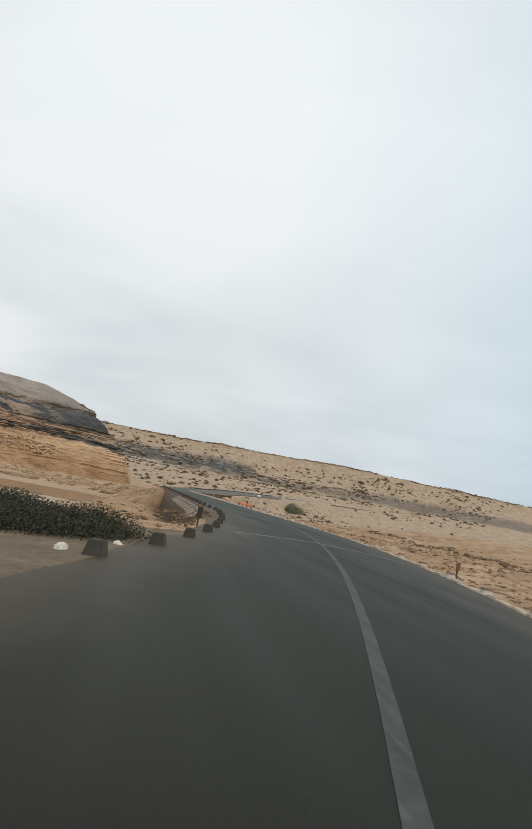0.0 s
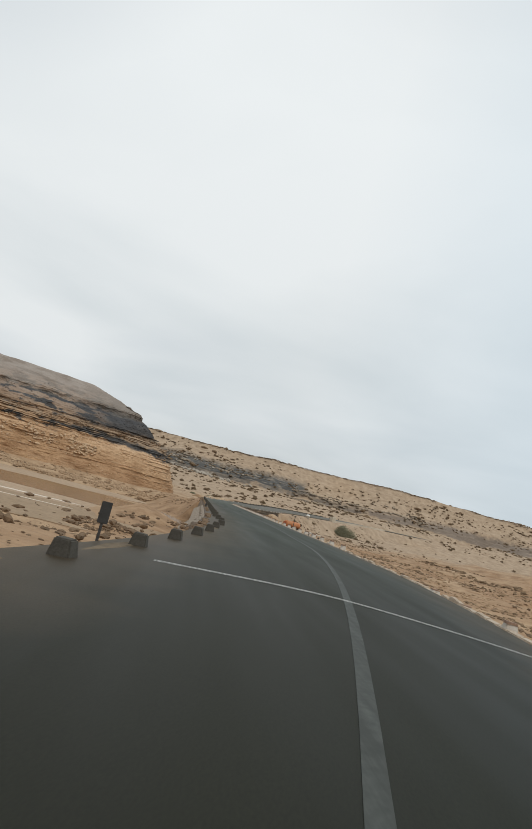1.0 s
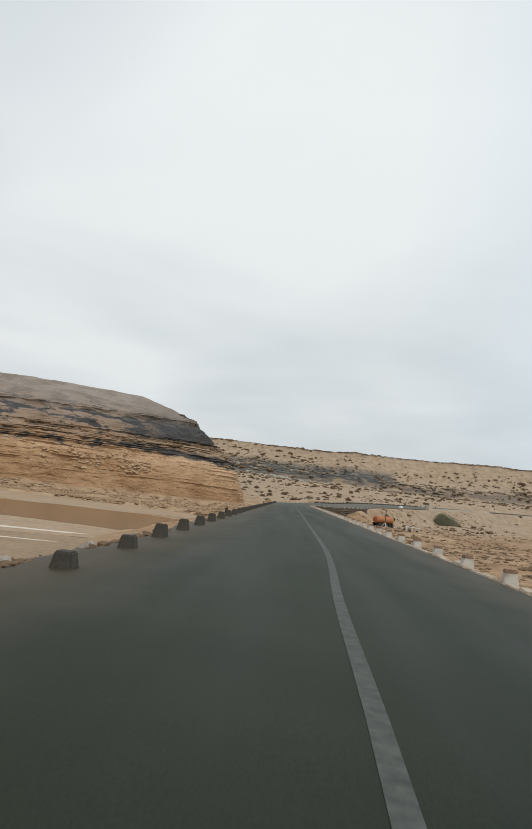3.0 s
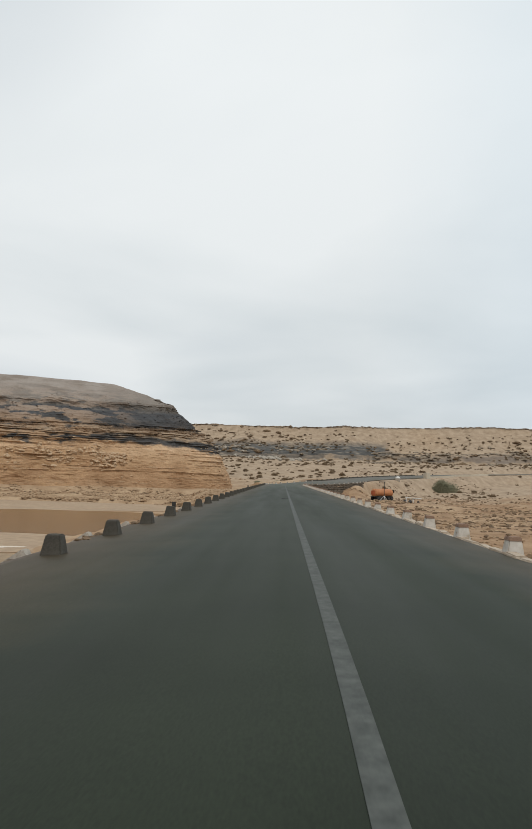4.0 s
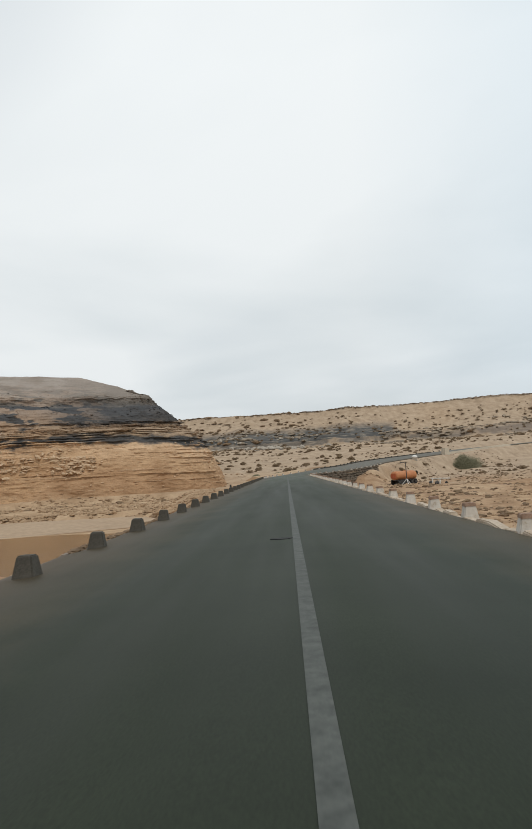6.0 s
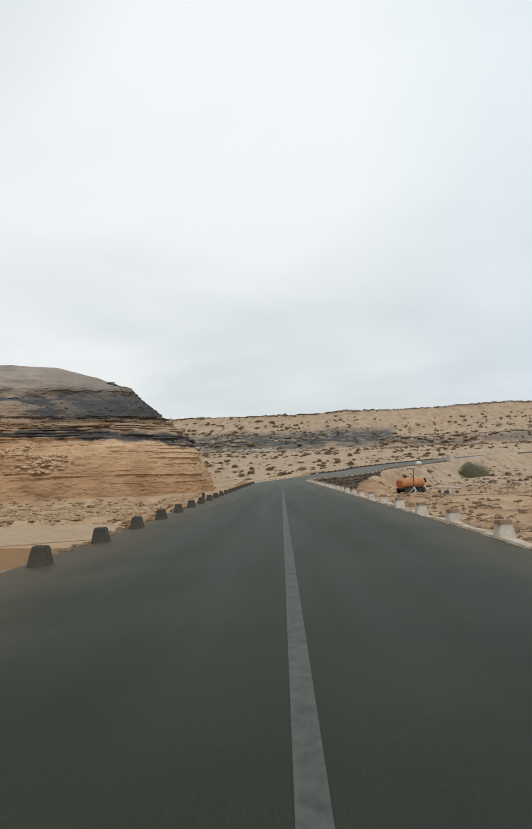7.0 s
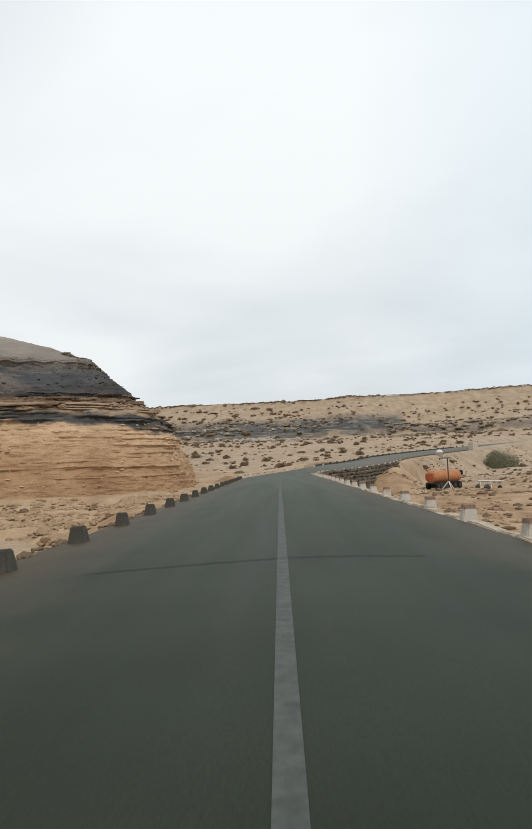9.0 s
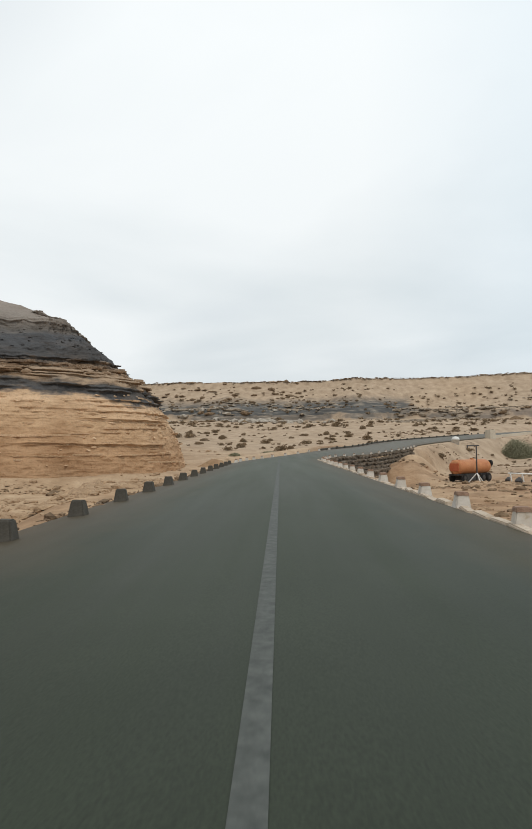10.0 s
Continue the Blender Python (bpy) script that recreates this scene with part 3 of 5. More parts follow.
def height_sheet(name, xs, ys, fn, mat, keep=None):
    X, Y = np.meshgrid(xs, ys)
    Z = fn(X, Y)
    nx, ny = len(xs), len(ys)
    verts = np.stack([X.ravel(), Y.ravel(), Z.ravel()], 1)
    idx = np.arange(nx * ny).reshape(ny, nx)
    quads = np.stack([idx[:-1, :-1], idx[:-1, 1:], idx[1:, 1:], idx[1:, :-1]], -1).reshape(-1, 4)
    if keep is not None:
        ok = keep(X, Y).ravel()
        quads = quads[ok[quads].any(1)]
        used = np.unique(quads)
        remap = np.zeros(nx * ny, int)
        remap[used] = np.arange(len(used))
        verts, quads = verts[used], remap[quads]
    me = bpy.data.meshes.new(name)
    me.vertices.add(len(verts))
    me.vertices.foreach_set("co", verts.ravel())
    me.loops.add(quads.size)
    me.loops.foreach_set("vertex_index", quads.ravel().astype(np.int32))
    me.polygons.add(len(quads))
    me.polygons.foreach_set("loop_start", (np.arange(len(quads)) * 4).astype(np.int32))
    me.update(calc_edges=True)
    me.validate()
    me.materials.append(mat)
    me.shade_smooth()
    return new(name, me)


GX = np.concatenate([spaced(-44, 44, 0.8, 4600, 1.09)])
GY = np.concatenate([np.arange(-175, 117, 0.9), np.arange(117, 340, 1.6)])
tail_, s_ = [340.5], 1.6
while tail_[-1] < 4600:
    s_ *= 1.16
    tail_.append(tail_[-1] + s_)
pre_, s_ = [-175.9], 0.9
while pre_[-1] > -900:
    s_ *= 1.2
    pre_.append(pre_[-1] - s_)
GY = np.concatenate([pre_[::-1], GY, tail_])
tagged(height_sheet("ground", GX, GY, ground, M_SAND), "tan desert sand with rubble and rocky escarpment", "ground", kind="structure")

# ---- the cliff ----
PROFILE = [(-2.5, -5.0), (0.0, -1.3), (0.5, 0.6), (1.0, 1.9), (1.9, 3.9), (3.1, 6.1), (3.8, 7.0), (4.9, 8.7), (6.5, 9.6), (8.1, 10.8), (9.6, 12.8), (11.2, 14.1), (13.0, 14.9), (13.3, 16.4), (15.5, 17.0), (18.0, 18.0)]
PROF_D = np.array([-2.5, 13.3, 15.5, 20, 28, 60, 120])
PROF_Z = np.array([-5.0, 16.3, 17.0, 19.15, 22.1, 23.7, 24.0])


def west_rise(x, d):
    """Away from the nose the top climbs more steeply."""
    return step01(-x, 34, 62) * np.clip((d - 13.3) * 0.12, 0, 0.6)


def cliff_cap(x, y):
    """The rounded hill top behind the rim."""
    d = inside_dist(x, y)
    return np.interp(d, PROF_D, PROF_Z) + west_rise(x, d) + fbm(x, y, 6, 4, 4) * 0.5 * step01(d, 15, 20) - 2.5 * step01(d, 15.2, 13.5)


CX = np.concatenate([np.arange(-190, -80, 2.2), np.arange(-80, -20, 0.7)])
CY = np.concatenate([np.arange(0, 40, 1.5), np.arange(40, 100, 0.7), np.arange(100, 232, 2.2)])
cap = tagged(height_sheet("hill_top", CX, CY, cliff_cap, M_CLIFF, lambda X, Y: inside_dist(X, Y) > 14.0),
             "grey-brown stony hill top above the cliff", "hill", kind="structure")
spread(cap)


def cliff_layers():
    """Beds from the foot up: height, thickness, how far the bed stands out, length of its pieces."""
    r = random.Random(77)
    out, z = [], -4.0
    while z < 17.5:
        if z < 7.2:
            soft, hard, amp = r.uniform(0.2, 0.7), r.uniform(0.06, 0.13), r.choice((0.03, 0.05, 0.09, 0.18))
        elif z < 9.6:
            soft, hard, amp = r.uniform(0.10, 0.25), r.uniform(0.16, 0.36), r.uniform(0.4, 0.95)
        elif z < 11.0:
            soft, hard, amp = r.uniform(0.4, 0.7), r.uniform(0.15, 0.25), r.uniform(0.3, 0.6)
        elif z < 14.4:
            soft, hard, amp = r.uniform(0.3, 0.9), r.uniform(0.2, 0.5), r.uniform(0.03, 0.1)
        else:
            soft, hard, amp = r.uniform(0.5, 0.9), r.uniform(0.15, 0.3), r.uniform(0.08, 0.3)
        out.append((z + soft, hard, amp, r.choice((1.2, 2.5, 5.0, 11.0)) if z < 7.2 else r.uniform(3, 9)))
        z += soft + hard
    # a few long hard ledges in the soft face
    return out + [(6.45, 0.15, 0.65, 10.0), (5.2, 0.11, 0.5, 6.0), (4.35, 0.13, 0.75, 8.0), (3.0, 0.10, 0.5, 5.0), (1.7, 0.10, 0.4, 6.0)]


def build_cliff():
    line = np.array(FOOT_LINE)
    first = int(np.argmax(line[:, 0] > -100))
    last = int(np.argmax(line[:, 1] > 122))
    line = line[first:last]
    seg = np.hypot(*np.diff(line, axis=0).T)
    s = np.concatenate([[0], np.cumsum(seg)])
    u = np.concatenate([np.arange(0, 40, 0.6), np.arange(40, min(135, s[-1]), 0.23), np.arange(135, s[-1], 0.8)])
    px_, py_ = np.interp(u, s, line[:, 0]), np.interp(u, s, line[:, 1])
    us = np.arange(0, s[-1], 0.5)
    ax, ay = np.interp(us, s, line[:, 0]), np.interp(us, s, line[:, 1])
    tx, ty = np.gradient(ax), np.gradient(ay)
    ker = np.exp(-(np.arange(-16, 17) / 8.0) ** 2)
    ker /= ker.sum()
    tx, ty = (np.convolve(np.pad(q, 16, mode="edge"), ker, "valid") for q in (tx, ty))
    tx, ty = np.interp(u, us, tx), np.interp(u, us, ty)
    ln = np.hypot(tx, ty)
    nx_, ny_ = ty / ln, -tx / ln            # outward
    prof = np.array(PROFILE)
    ps = np.concatenate([[0], np.cumsum(np.hypot(*np.diff(prof, axis=0).T))])
    w = np.arange(0, ps[-1], 0.095)
    D, Z = np.interp(w, ps, prof[:, 0]), np.interp(w, ps, prof[:, 1])
    U, DD = np.meshgrid(u, D)
    _, ZZ = np.meshgrid(u, Z)
    nose = step01(px_, -34, -22)[None, :]
    dip = 0.5 * fbm(U, 0 * U, 22, 3, 2) + 0.09 * fbm(U, ZZ, 3, 3, 7)
    zw = ZZ + dip
    out = np.zeros(U.shape)
    for i, (z0, th, amp, length) in enumerate(cliff_layers()):
        inb = step01(zw, z0 - 0.05, z0 + 0.03) * (1 - step01(zw, z0 + th - 0.03, z0 + th + 0.06))
        on = np.clip(vnoise(U / length + i * 3.7, U * 0 + i * 1.9, i) * 3.4 - (1.55 if z0 < 7.2 else 1.2), 0, 1)
        rough = 0.7 + 0.6 * vnoise(U / 0.45, U * 0 + i * 5.3, i + 3)
        out += inb * on * rough * amp
    # buttresses, hollows and crumbling
    out += fbm(U, ZZ * 0.7, 11, 3, 5) * (2.4 - 1.7 * nose) * step01(ZZ, -0.5, 3)
    out += fbm(U, ZZ * 1.6, 2.4, 4, 9) * (0.95 - 0.3 * nose) * (0.5 + 0.5 * step01(ZZ, 6.5, 8.0))
    out += fbm(U, ZZ * 2.5, 0.8, 3, 1) * 0.22
    X = px_[None, :] - nx_[None, :] * (DD - out)
    Y = py_[None, :] - ny_[None, :] * (DD - out)
    Zo = ZZ + fbm(U, DD, 2.0, 4, 6) * (0.14 + 0.21 * step01(ZZ, 13, 15)) * step01(ZZ, 9, 10) + fbm(U, DD, 0.7, 3, 3) * 0.12 + west_rise(X, DD)
    m, n = U.shape
    idx = np.arange(m * n).reshape(m, n)
    quads = np.stack([idx[:-1, :-1], idx[:-1, 1:], idx[1:, 1:], idx[1:, :-1]], -1).reshape(-1, 4)
    me = bpy.data.meshes.new("cliff")
    me.vertices.add(m * n)
    me.vertices.foreach_set("co", np.stack([X, Y, Zo], -1).ravel())
    me.loops.add(quads.size)
    me.loops.foreach_set("vertex_index", quads.ravel().astype(np.int32))
    me.polygons.add(len(quads))
    me.polygons.foreach_set("loop_start", (np.arange(len(quads)) * 4).astype(np.int32))
    me.update(calc_edges=True)
    me.validate()
    me.materials.append(M_CLIFF)
    me.shade_smooth()
    return new("cliff", me), (X, Y, Zo, DD)


cliff, CLIFF_GRID = build_cliff()
spread(cliff)
tagged(cliff, "layered orange sandstone cliff with dark rock bands", "cliff", kind="structure")

# ---- the road ----
road_sec = [(o, crown(o)) for o in (-4.78, -4.1, -3.2, -2.1, -1.0, 0.0, 1.0, 2.1, 3.2, 4.15)]
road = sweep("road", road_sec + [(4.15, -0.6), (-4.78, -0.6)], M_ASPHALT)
road.data.shade_flat()
across = road.data.attributes.new("across", "FLOAT", "POINT")
offs_ = [abs(o) for o, _ in road_sec] + [4.15, 4.78]
across.data.foreach_set("value", np.tile(np.array(offs_, dtype=np.float32), len(road.data.vertices) // len(offs_)))
tagged(road, "worn dark grey asphalt two-lane road", "road", kind="structure")
centre = sweep("centre_line", [(-0.062, 0.004), (0.078, 0.004), (0.078, -0.01), (-0.062, -0.01)], M_LINE, hi=82)
tagged(centre, "faded grey centre line painted on asphalt", "road marking", kind="structure")
kerb_r = sweep("kerb_bedding", [(4.10, -0.45), (4.12, -0.215), (4.42, -0.225), (4.48, -0.6)], M_KERB, hi=57, ripple=0.16)
tagged(kerb_r, "low dusty kerb bedding beside the asphalt", "kerb", kind="structure")
verge = sweep("verge", [(-3.8, -0.27), (-4.3, -0.205), (-4.9, -0.24), (-5.6, -0.32), (-7.4, -0.45), (-8.2, -0.95), (-3.8, -0.95)], M_VERGE, lo=-205, hi=-138.5, ripple=0.45)
tagged(verge, "dark gravel verge trodden into the sand", "verge", kind="structure")
strip = sweep("verge", [(-3.8, -0.27), (-4.3, -0.21), (-4.7, -0.26), (-5.1, -0.5), (-5.2, -0.95), (-3.8, -0.95)], M_VERGE, lo=-138.9, hi=-117, ripple=0.35)
tagged(strip, "narrow dark gravel verge beside the asphalt", "verge", kind="structure")
for y, mat, lab in ((-135.75, M_JOINT_PALE, "pale metal expansion joint across the asphalt"), (-79.9, M_JOINT_DARK, "dark filled joint across the asphalt"), (-24.75, M_JOINT_DARK, "dark filled joint across the asphalt")):
    bm = bmesh.new()
    gaps = (-0.055, 0.055) if mat is M_JOINT_PALE else (0.0,)
    for g in gaps:
        offs = np.linspace(-3.3, 4.1, 26) if mat is M_JOINT_PALE else np.linspace(-3.4, 1.3, 20) if y < -50 else np.linspace(-2.7, 1.95, 22)
        w = 0.024 if mat is M_JOINT_PALE else (0.008 if y < -50 else 0.016)
        rows = []
        for o in offs:
            p, a = road_at(y, 0)
            q = Vector((p.x + o, y + g + 0.04 * math.sin(o * 1.7 + y) - (0.035 if mat is M_JOINT_PALE else -0.05) * o, crown(o) + 0.006))
            rows.append((bm.verts.new(q + Vector((0, -w, 0))), bm.verts.new(q + Vector((0, w, 0)))))
        for a, b in zip(rows, rows[1:]):
            bm.faces.new((a[0], b[0], b[1], a[1]))
    joint = tagged(part("expansion_joint", bm, mat), lab, "road joint", kind="structure")
    if mat is M_JOINT_PALE:
        bm = bmesh.new()
        rows = []
        for o in offs:
            q = Vector((p.x + o, y + 0.04 * math.sin(o * 1.7 + y) - 0.035 * o, crown(o) + 0.005))
            rows.append((bm.verts.new(q + Vector((0, -0.024, 0))), bm.verts.new(q + Vector((0, 0.024, 0)))))
        for a, b in zip(rows, rows[1:]):
            bm.faces.new((a[0], b[0], b[1], a[1]))
        part("filler", bm, M_JOINT_DARK, joint, "black filler between the metal strips")

# ---- retaining wall of the causeway ----
M_PALE_CONCRETE = material("brown_concrete", plain((0.15, 0.115, 0.088), (0.28, 0.225, 0.175), 1.2), 0.9)
M_CAP = material("pale_concrete", plain((0.36, 0.31, 0.255), (0.52, 0.455, 0.385), 2.2), 0.9)
M_BROWNSILT = material("brown_silt", plain((0.27, 0.185, 0.11), (0.36, 0.255, 0.16), 0.2, local=False), 0.85)
wall = sweep("retaining_wall", [(-4.74, -0.27), (-5.02, -0.30), (-5.04, -4.4), (-4.74, -4.4)], M_CONCRETE, lo=-117.5, hi=-21, ripple=0.1)
tagged(wall, "stained concrete retaining wall under the causeway edge", "wall", kind="structure")
L_POSTS = [-161.48, -157.58, -153.69, -149.82, -145.92, -142.04, -138.1, -134.13, -130.13, -126.14, -122.12, -118.11, -114.07, -110.04, -106.02] + [-102.05 + 3.93 * k for k in range(37)]
POST_Y = [-162, -150, -146, -138, -130, -118, -113, -109, -105, -101, 60]
POST_OFF = [-4.4, -4.4, -4.25, -4.1, -4.2, -4.2, -3.92, -3.95, -4.25, -4.4, -4.4]
R_POSTS = [-6.77 + 3.865 * k for k in range(-39, 13)]


def make_post(mat, w, d, h, label):
    bm = bmesh.new()
    add_box(bm, w * 1.05, d * 1.05, h, pose(0, 0, h / 2), 0.022, 0.68)
    for v in bm.verts:
        v.co += Vector((vnoise(v.co.x * 7, v.co.z * 7, 1) - 0.5, vnoise(v.co.y * 7, v.co.z * 7, 2) - 0.5, 0)) * 0.03
    return tagged(part("guard_post", bm, mat), label, "guard post")


lpost = make_post(M_GREY_POST, 0.37, 0.37, 0.41, "weathered grey concrete guard post at the road edge")
rpost = make_post(M_WHITE_POST, 0.355, 0.355, 0.42, "whitewashed concrete guard post with a rusty red band")
bm = bmesh.new()
add_box(bm, 0.284, 0.284, 0.10, pose(0, 0, 0.379), 0.016, 0.93)
part("painted_band", bm, M_BAND, rpost, "rusty red painted band")
rng = random.Random(4)


def place_post(src, first, p, ang, group):
    m = pose(p.x, p.y, p.z, rng.uniform(-2, 2), rng.uniform(-2, 2), ang + rng.uniform(-6, 6))
    if first:
        src.matrix_basis = m
        ob = src
    else:
        ob = copy_thing(src, m)
    tagged(ob, group=group)
    return ob


first = True
for y in L_POSTS:
    p, a = road_at(y, float(np.interp(y, POST_Y, POST_OFF)))
    place_post(lpost, first, p + Vector((0, 0, -0.35 if y < -104 else -0.28)), a, "grey posts on the causeway edge")
    first = False
first = True
for y in sorted(R_POSTS, reverse=True):
    p, a = road_at(y, 4.36)
    ob = place_post(rpost, first, p + Vector((0, 0, -0.27)), a, "white posts on the causeway edge")
    first = False
    if y < -107:
        # broken off or sunk at the start of the causeway
        ob.scale = (1.0, 1.0, rng.uniform(0.55, 0.75) if y < -130 else rng.uniform(0.3, 0.5))
        ob.location.z -= 0.04
        tagged(ob, "broken whitewashed guard post sunk beside the kerb")
# posts round the far bend
acc = 0.0
for i in range(1, len(FRAMES)):
    p, r = FRAMES[i]
    if p.y < 42 or p.x > 72:
        continue
    acc += (p - FRAMES[i - 1][0]).length
    if acc > 3.4:
        acc = 0.0
        a = math.degrees(math.atan2(r.y, r.x))
        if p.x < 13:
            place_post(rpost, False, p + r * -4.35 + Vector((0, 0, -0.27 + 4.35 * lean(p.y))), a, "white posts round the far bend")
            place_post(rpost, False, p + r * 4.34 + Vector((0, 0, -0.27 - 4.34 * lean(p.y))), a, "white posts round the far bend")
        else:
            place_post(lpost, False, p + r * -4.45 + Vector((0, 0, -0.16 + 4.45 * lean(p.y))), a, "grey posts on the climbing road")
            if p.x < 25:
                place_post(rpost, False, p + r * 4.34 + Vector((0, 0, -0.27 - 4.34 * lean(p.y))), a, "white posts round the far bend")
rail = sweep("edge_beam", [(-4.62, -0.4), (-4.78, -0.4), (-4.78, 0.05), (-4.62, 0.05)], M_KERB_GREY, lo=88, hi=174, ripple=0.1)
tagged(rail, "low dark edge beam along the climbing road", "edge beam", kind="structure")

berm = sweep("sand_berm", [(-4.95, -0.5), (-5.5, 0.12), (-6.6, 0.2), (-8.2, -0.6)], M_SAND, lo=44, hi=104, ripple=0.7)
tagged(berm, "low pale sand berm along the outside of the bend", "sand berm", kind="structure")

# pillars against the retaining wall
bm = bmesh.new()
vs = add_box(bm, 0.55, 0.5, 3.9, pose(0, 0, -1.95), 0.04, 1.0)
for v in vs:
    v.co.x -= 0.16 * -v.co.z
pillar = tagged(part("buttress", bm, M_PALE_CONCRETE, wall), "brown leaning concrete buttress")
first = True
for y in L_POSTS:
    if -117 < y < -21:
        p, a = road_at(y + 0.6, -5.15)
        m = pose(p.x, p.y, -0.38, 0, 0, a)
        if first:
            pillar.matrix_basis = m
        else:
            c = copy_thing(pillar, m)
        first = False
        if y < -74:
            bm = bmesh.new()
            add_box(bm, 1.1, 0.32, 0.17, pose(-0.4, 0, -0.2, 0, -34, 0), 0.03)
            cap_ = part("cap_stone", bm, M_CAP, wall, "pale concrete cap stone")
            cap_.matrix_basis = m

# kerb stones, some sunk or knocked askew
KERB_STONES = []
for k in range(4):
    bm = bmesh.new()
    add_box(bm, 0.23, 1.0, 0.2, pose(0, 0, 0), 0.025, 0.9)
    for v in bm.verts:
        v.co += Vector((vnoise(v.co.x * 5 + k, v.co.y * 3, 4) - 0.5, vnoise(v.co.y * 4, v.co.z * 5 + k, 5) - 0.5, vnoise(v.co.y * 3 + k, v.co.x * 5, 6) - 0.5)) * 0.07
    me = bpy.data.meshes.new("kerb_stone")
    bm.to_mesh(me)
    bm.free()
    me.materials.append(M_KERB)
    KERB_STONES.append(me)
rk = random.Random(19)
y_ = -150.0
while y_ < 54.0:
    n_ = rk.uniform(0.75, 1.25)
    if rk.random() > 0.06:
        p, a = road_at(y_ + n_ / 2, 4.27 + rk.gauss(0, 0.025))
        ob = new("kerb_stone", KERB_STONES[rk.randrange(4)])
        ob.parent = kerb_r
        ob.matrix_basis = pose(p.x, p.y, -0.255 + rk.gauss(0, 0.022), rk.gauss(0, 1.5), rk.gauss(0, 3), a + rk.gauss(0, 2.2))
        ob.scale = (rk.uniform(0.9, 1.2), n_ * 0.97, rk.uniform(0.9, 1.1))
    y_ += n_

# ---- rocks ----
M_LEDGE = material("weathered_sandstone", plain((0.46, 0.30, 0.175), (0.74, 0.53, 0.35), 0.9, 0.5, 0.04, local=False), 0.95, 0.2)
def rock_mesh(name, seed, flat=0.6, sub=2):
    r = random.Random(seed)
    bm = bmesh.new()
    bmesh.ops.create_icosphere(bm, subdivisions=sub, radius=1.0)
    for _ in range(7):
        n = Vector((r.uniform(-1, 1), r.uniform(-1, 1), r.uniform(-1, 1))).normalized()
        k = r.uniform(0.45, 0.8)
        for v in bm.verts:
            e = v.co.dot(n) - k
            if e > 0:
                v.co -= n * e * 0.9
    for v in bm.verts:
        v.co.z *= flat
        v.co += Vector((r.uniform(-1, 1), r.uniform(-1, 1), r.uniform(-1, 1))) * 0.04
    return bm


def rock_arrays(seed, flat, sub=1):
    bm = rock_mesh("r", seed, flat, sub)
    bm.verts.index_update()
    v = np.array([tuple(x.co) for x in bm.verts])
    f = np.array([[x.index for x in q.verts] for q in bm.faces])
    bm.free()
    return v, f


ROCKS = [rock_arrays(k, fl) for k, fl in ((1, 0.5), (2, 0.65), (3, 0.35), (4, 0.8), (5, 0.45))]


def scatter(name, places, mat, label, seed=1, category="rocks"):
    """places: rows of x, y, z, size, stretch."""
    r = random.Random(seed)
    V, F, n = [], [], 0
    for x, y, z, s, st in places:
        v, f = ROCKS[r.randrange(len(ROCKS))]
        a = r.uniform(0, 6.283)
        c, sn = math.cos(a), math.sin(a)
        q = v * (s * st, s, s * r.uniform(0.6, 1.1))
        q = np.stack([q[:, 0] * c - q[:, 1] * sn + x, q[:, 0] * sn + q[:, 1] * c + y, q[:, 2] + z], 1)
        V.append(q)
        F.append(f + n)
        n += len(v)
    return tagged(link_mesh(name, np.concatenate(V), np.concatenate(F), mat), label, category, kind="stuff")


def on_ground(pts):
    a = np.array(pts)
    return ground(a[:, 0], a[:, 1])


def strewn(seed, count, fx, fy, smin, smax, accept=None, power=2.5):
    r = random.Random(seed)
    pts = []
    while len(pts) < count:
        x, y = r.uniform(*fx), r.uniform(*fy)
        if accept and not accept(x, y, r):
            continue
        pts.append((x, y, smin + (smax - smin) * r.random() ** power, r.uniform(1, 2.0)))
    pts = [(*spot(x, y), s * SPAN, st) for x, y, s, st in pts]
    a = np.array(pts)
    d, _ = road_dist(a[:, 0], a[:, 1])
    g = ground(a[:, 0], a[:, 1])
    return [(x, y, z + min(s, 0.06 + 0.07 * (abs(dd) - 5)) * 0.12, min(s, 0.06 + 0.07 * (abs(dd) - 5)), st) for (x, y, s, st), z, dd in zip(pts, g, d) if abs(dd) > 5.2]


patchy = lambda size, k, lim: (lambda x, y, r: vnoise(np.float64(x / size), np.float64(y / size), k) > lim)
M_EDGE = material("dusty_rubble", plain((0.10, 0.068, 0.044), (0.25, 0.165, 0.10), 1.4, 0.6, 0.03, local=False), 0.95, 0.2)
scatter("rubble_field", strewn(11, 8000, (4, 60), (-118, 66), 0.05, 0.4, patchy(6, 3, 0.44), 3.0), M_ROCK, "brown broken rubble strewn over the sand", 1)
scatter("dark_rubble", strewn(12, 5200, (5, 70), (-118, 100), 0.05, 0.42, patchy(7, 5, 0.52), 3.0), M_DARK_ROCK, "dark flat stones strewn over the sand", 2)
scatter("bank_rubble", strewn(13, 1100, (-15, -5), (-104, -66), 0.03, 0.2, patchy(4, 6, 0.44), 2.6) + strewn(15, 650, (-14.5, -6.5), (-64.5, -55.5), 0.04, 0.24, lambda x, y, r: ((x + 10.6) / 3.6) ** 2 + ((y + 60) / 4.4) ** 2 < 1, 2.0), M_EDGE, "brown rubble on the wadi bank", 3)
scatter("flat_clods", strewn(19, 1100, (7, 42), (-70, 58), 0.08, 0.42, patchy(5, 9, 0.54), 1.8), M_EDGE, "dark dirt clods heaped on the flat", 18)
scatter("bank_stones", strewn(20, 900, (24, 72), (84, 142), 0.08, 0.5, patchy(6, 3, 0.5), 2.4), M_EDGE, "dark stones strewn down the bank below the climbing road", 19)
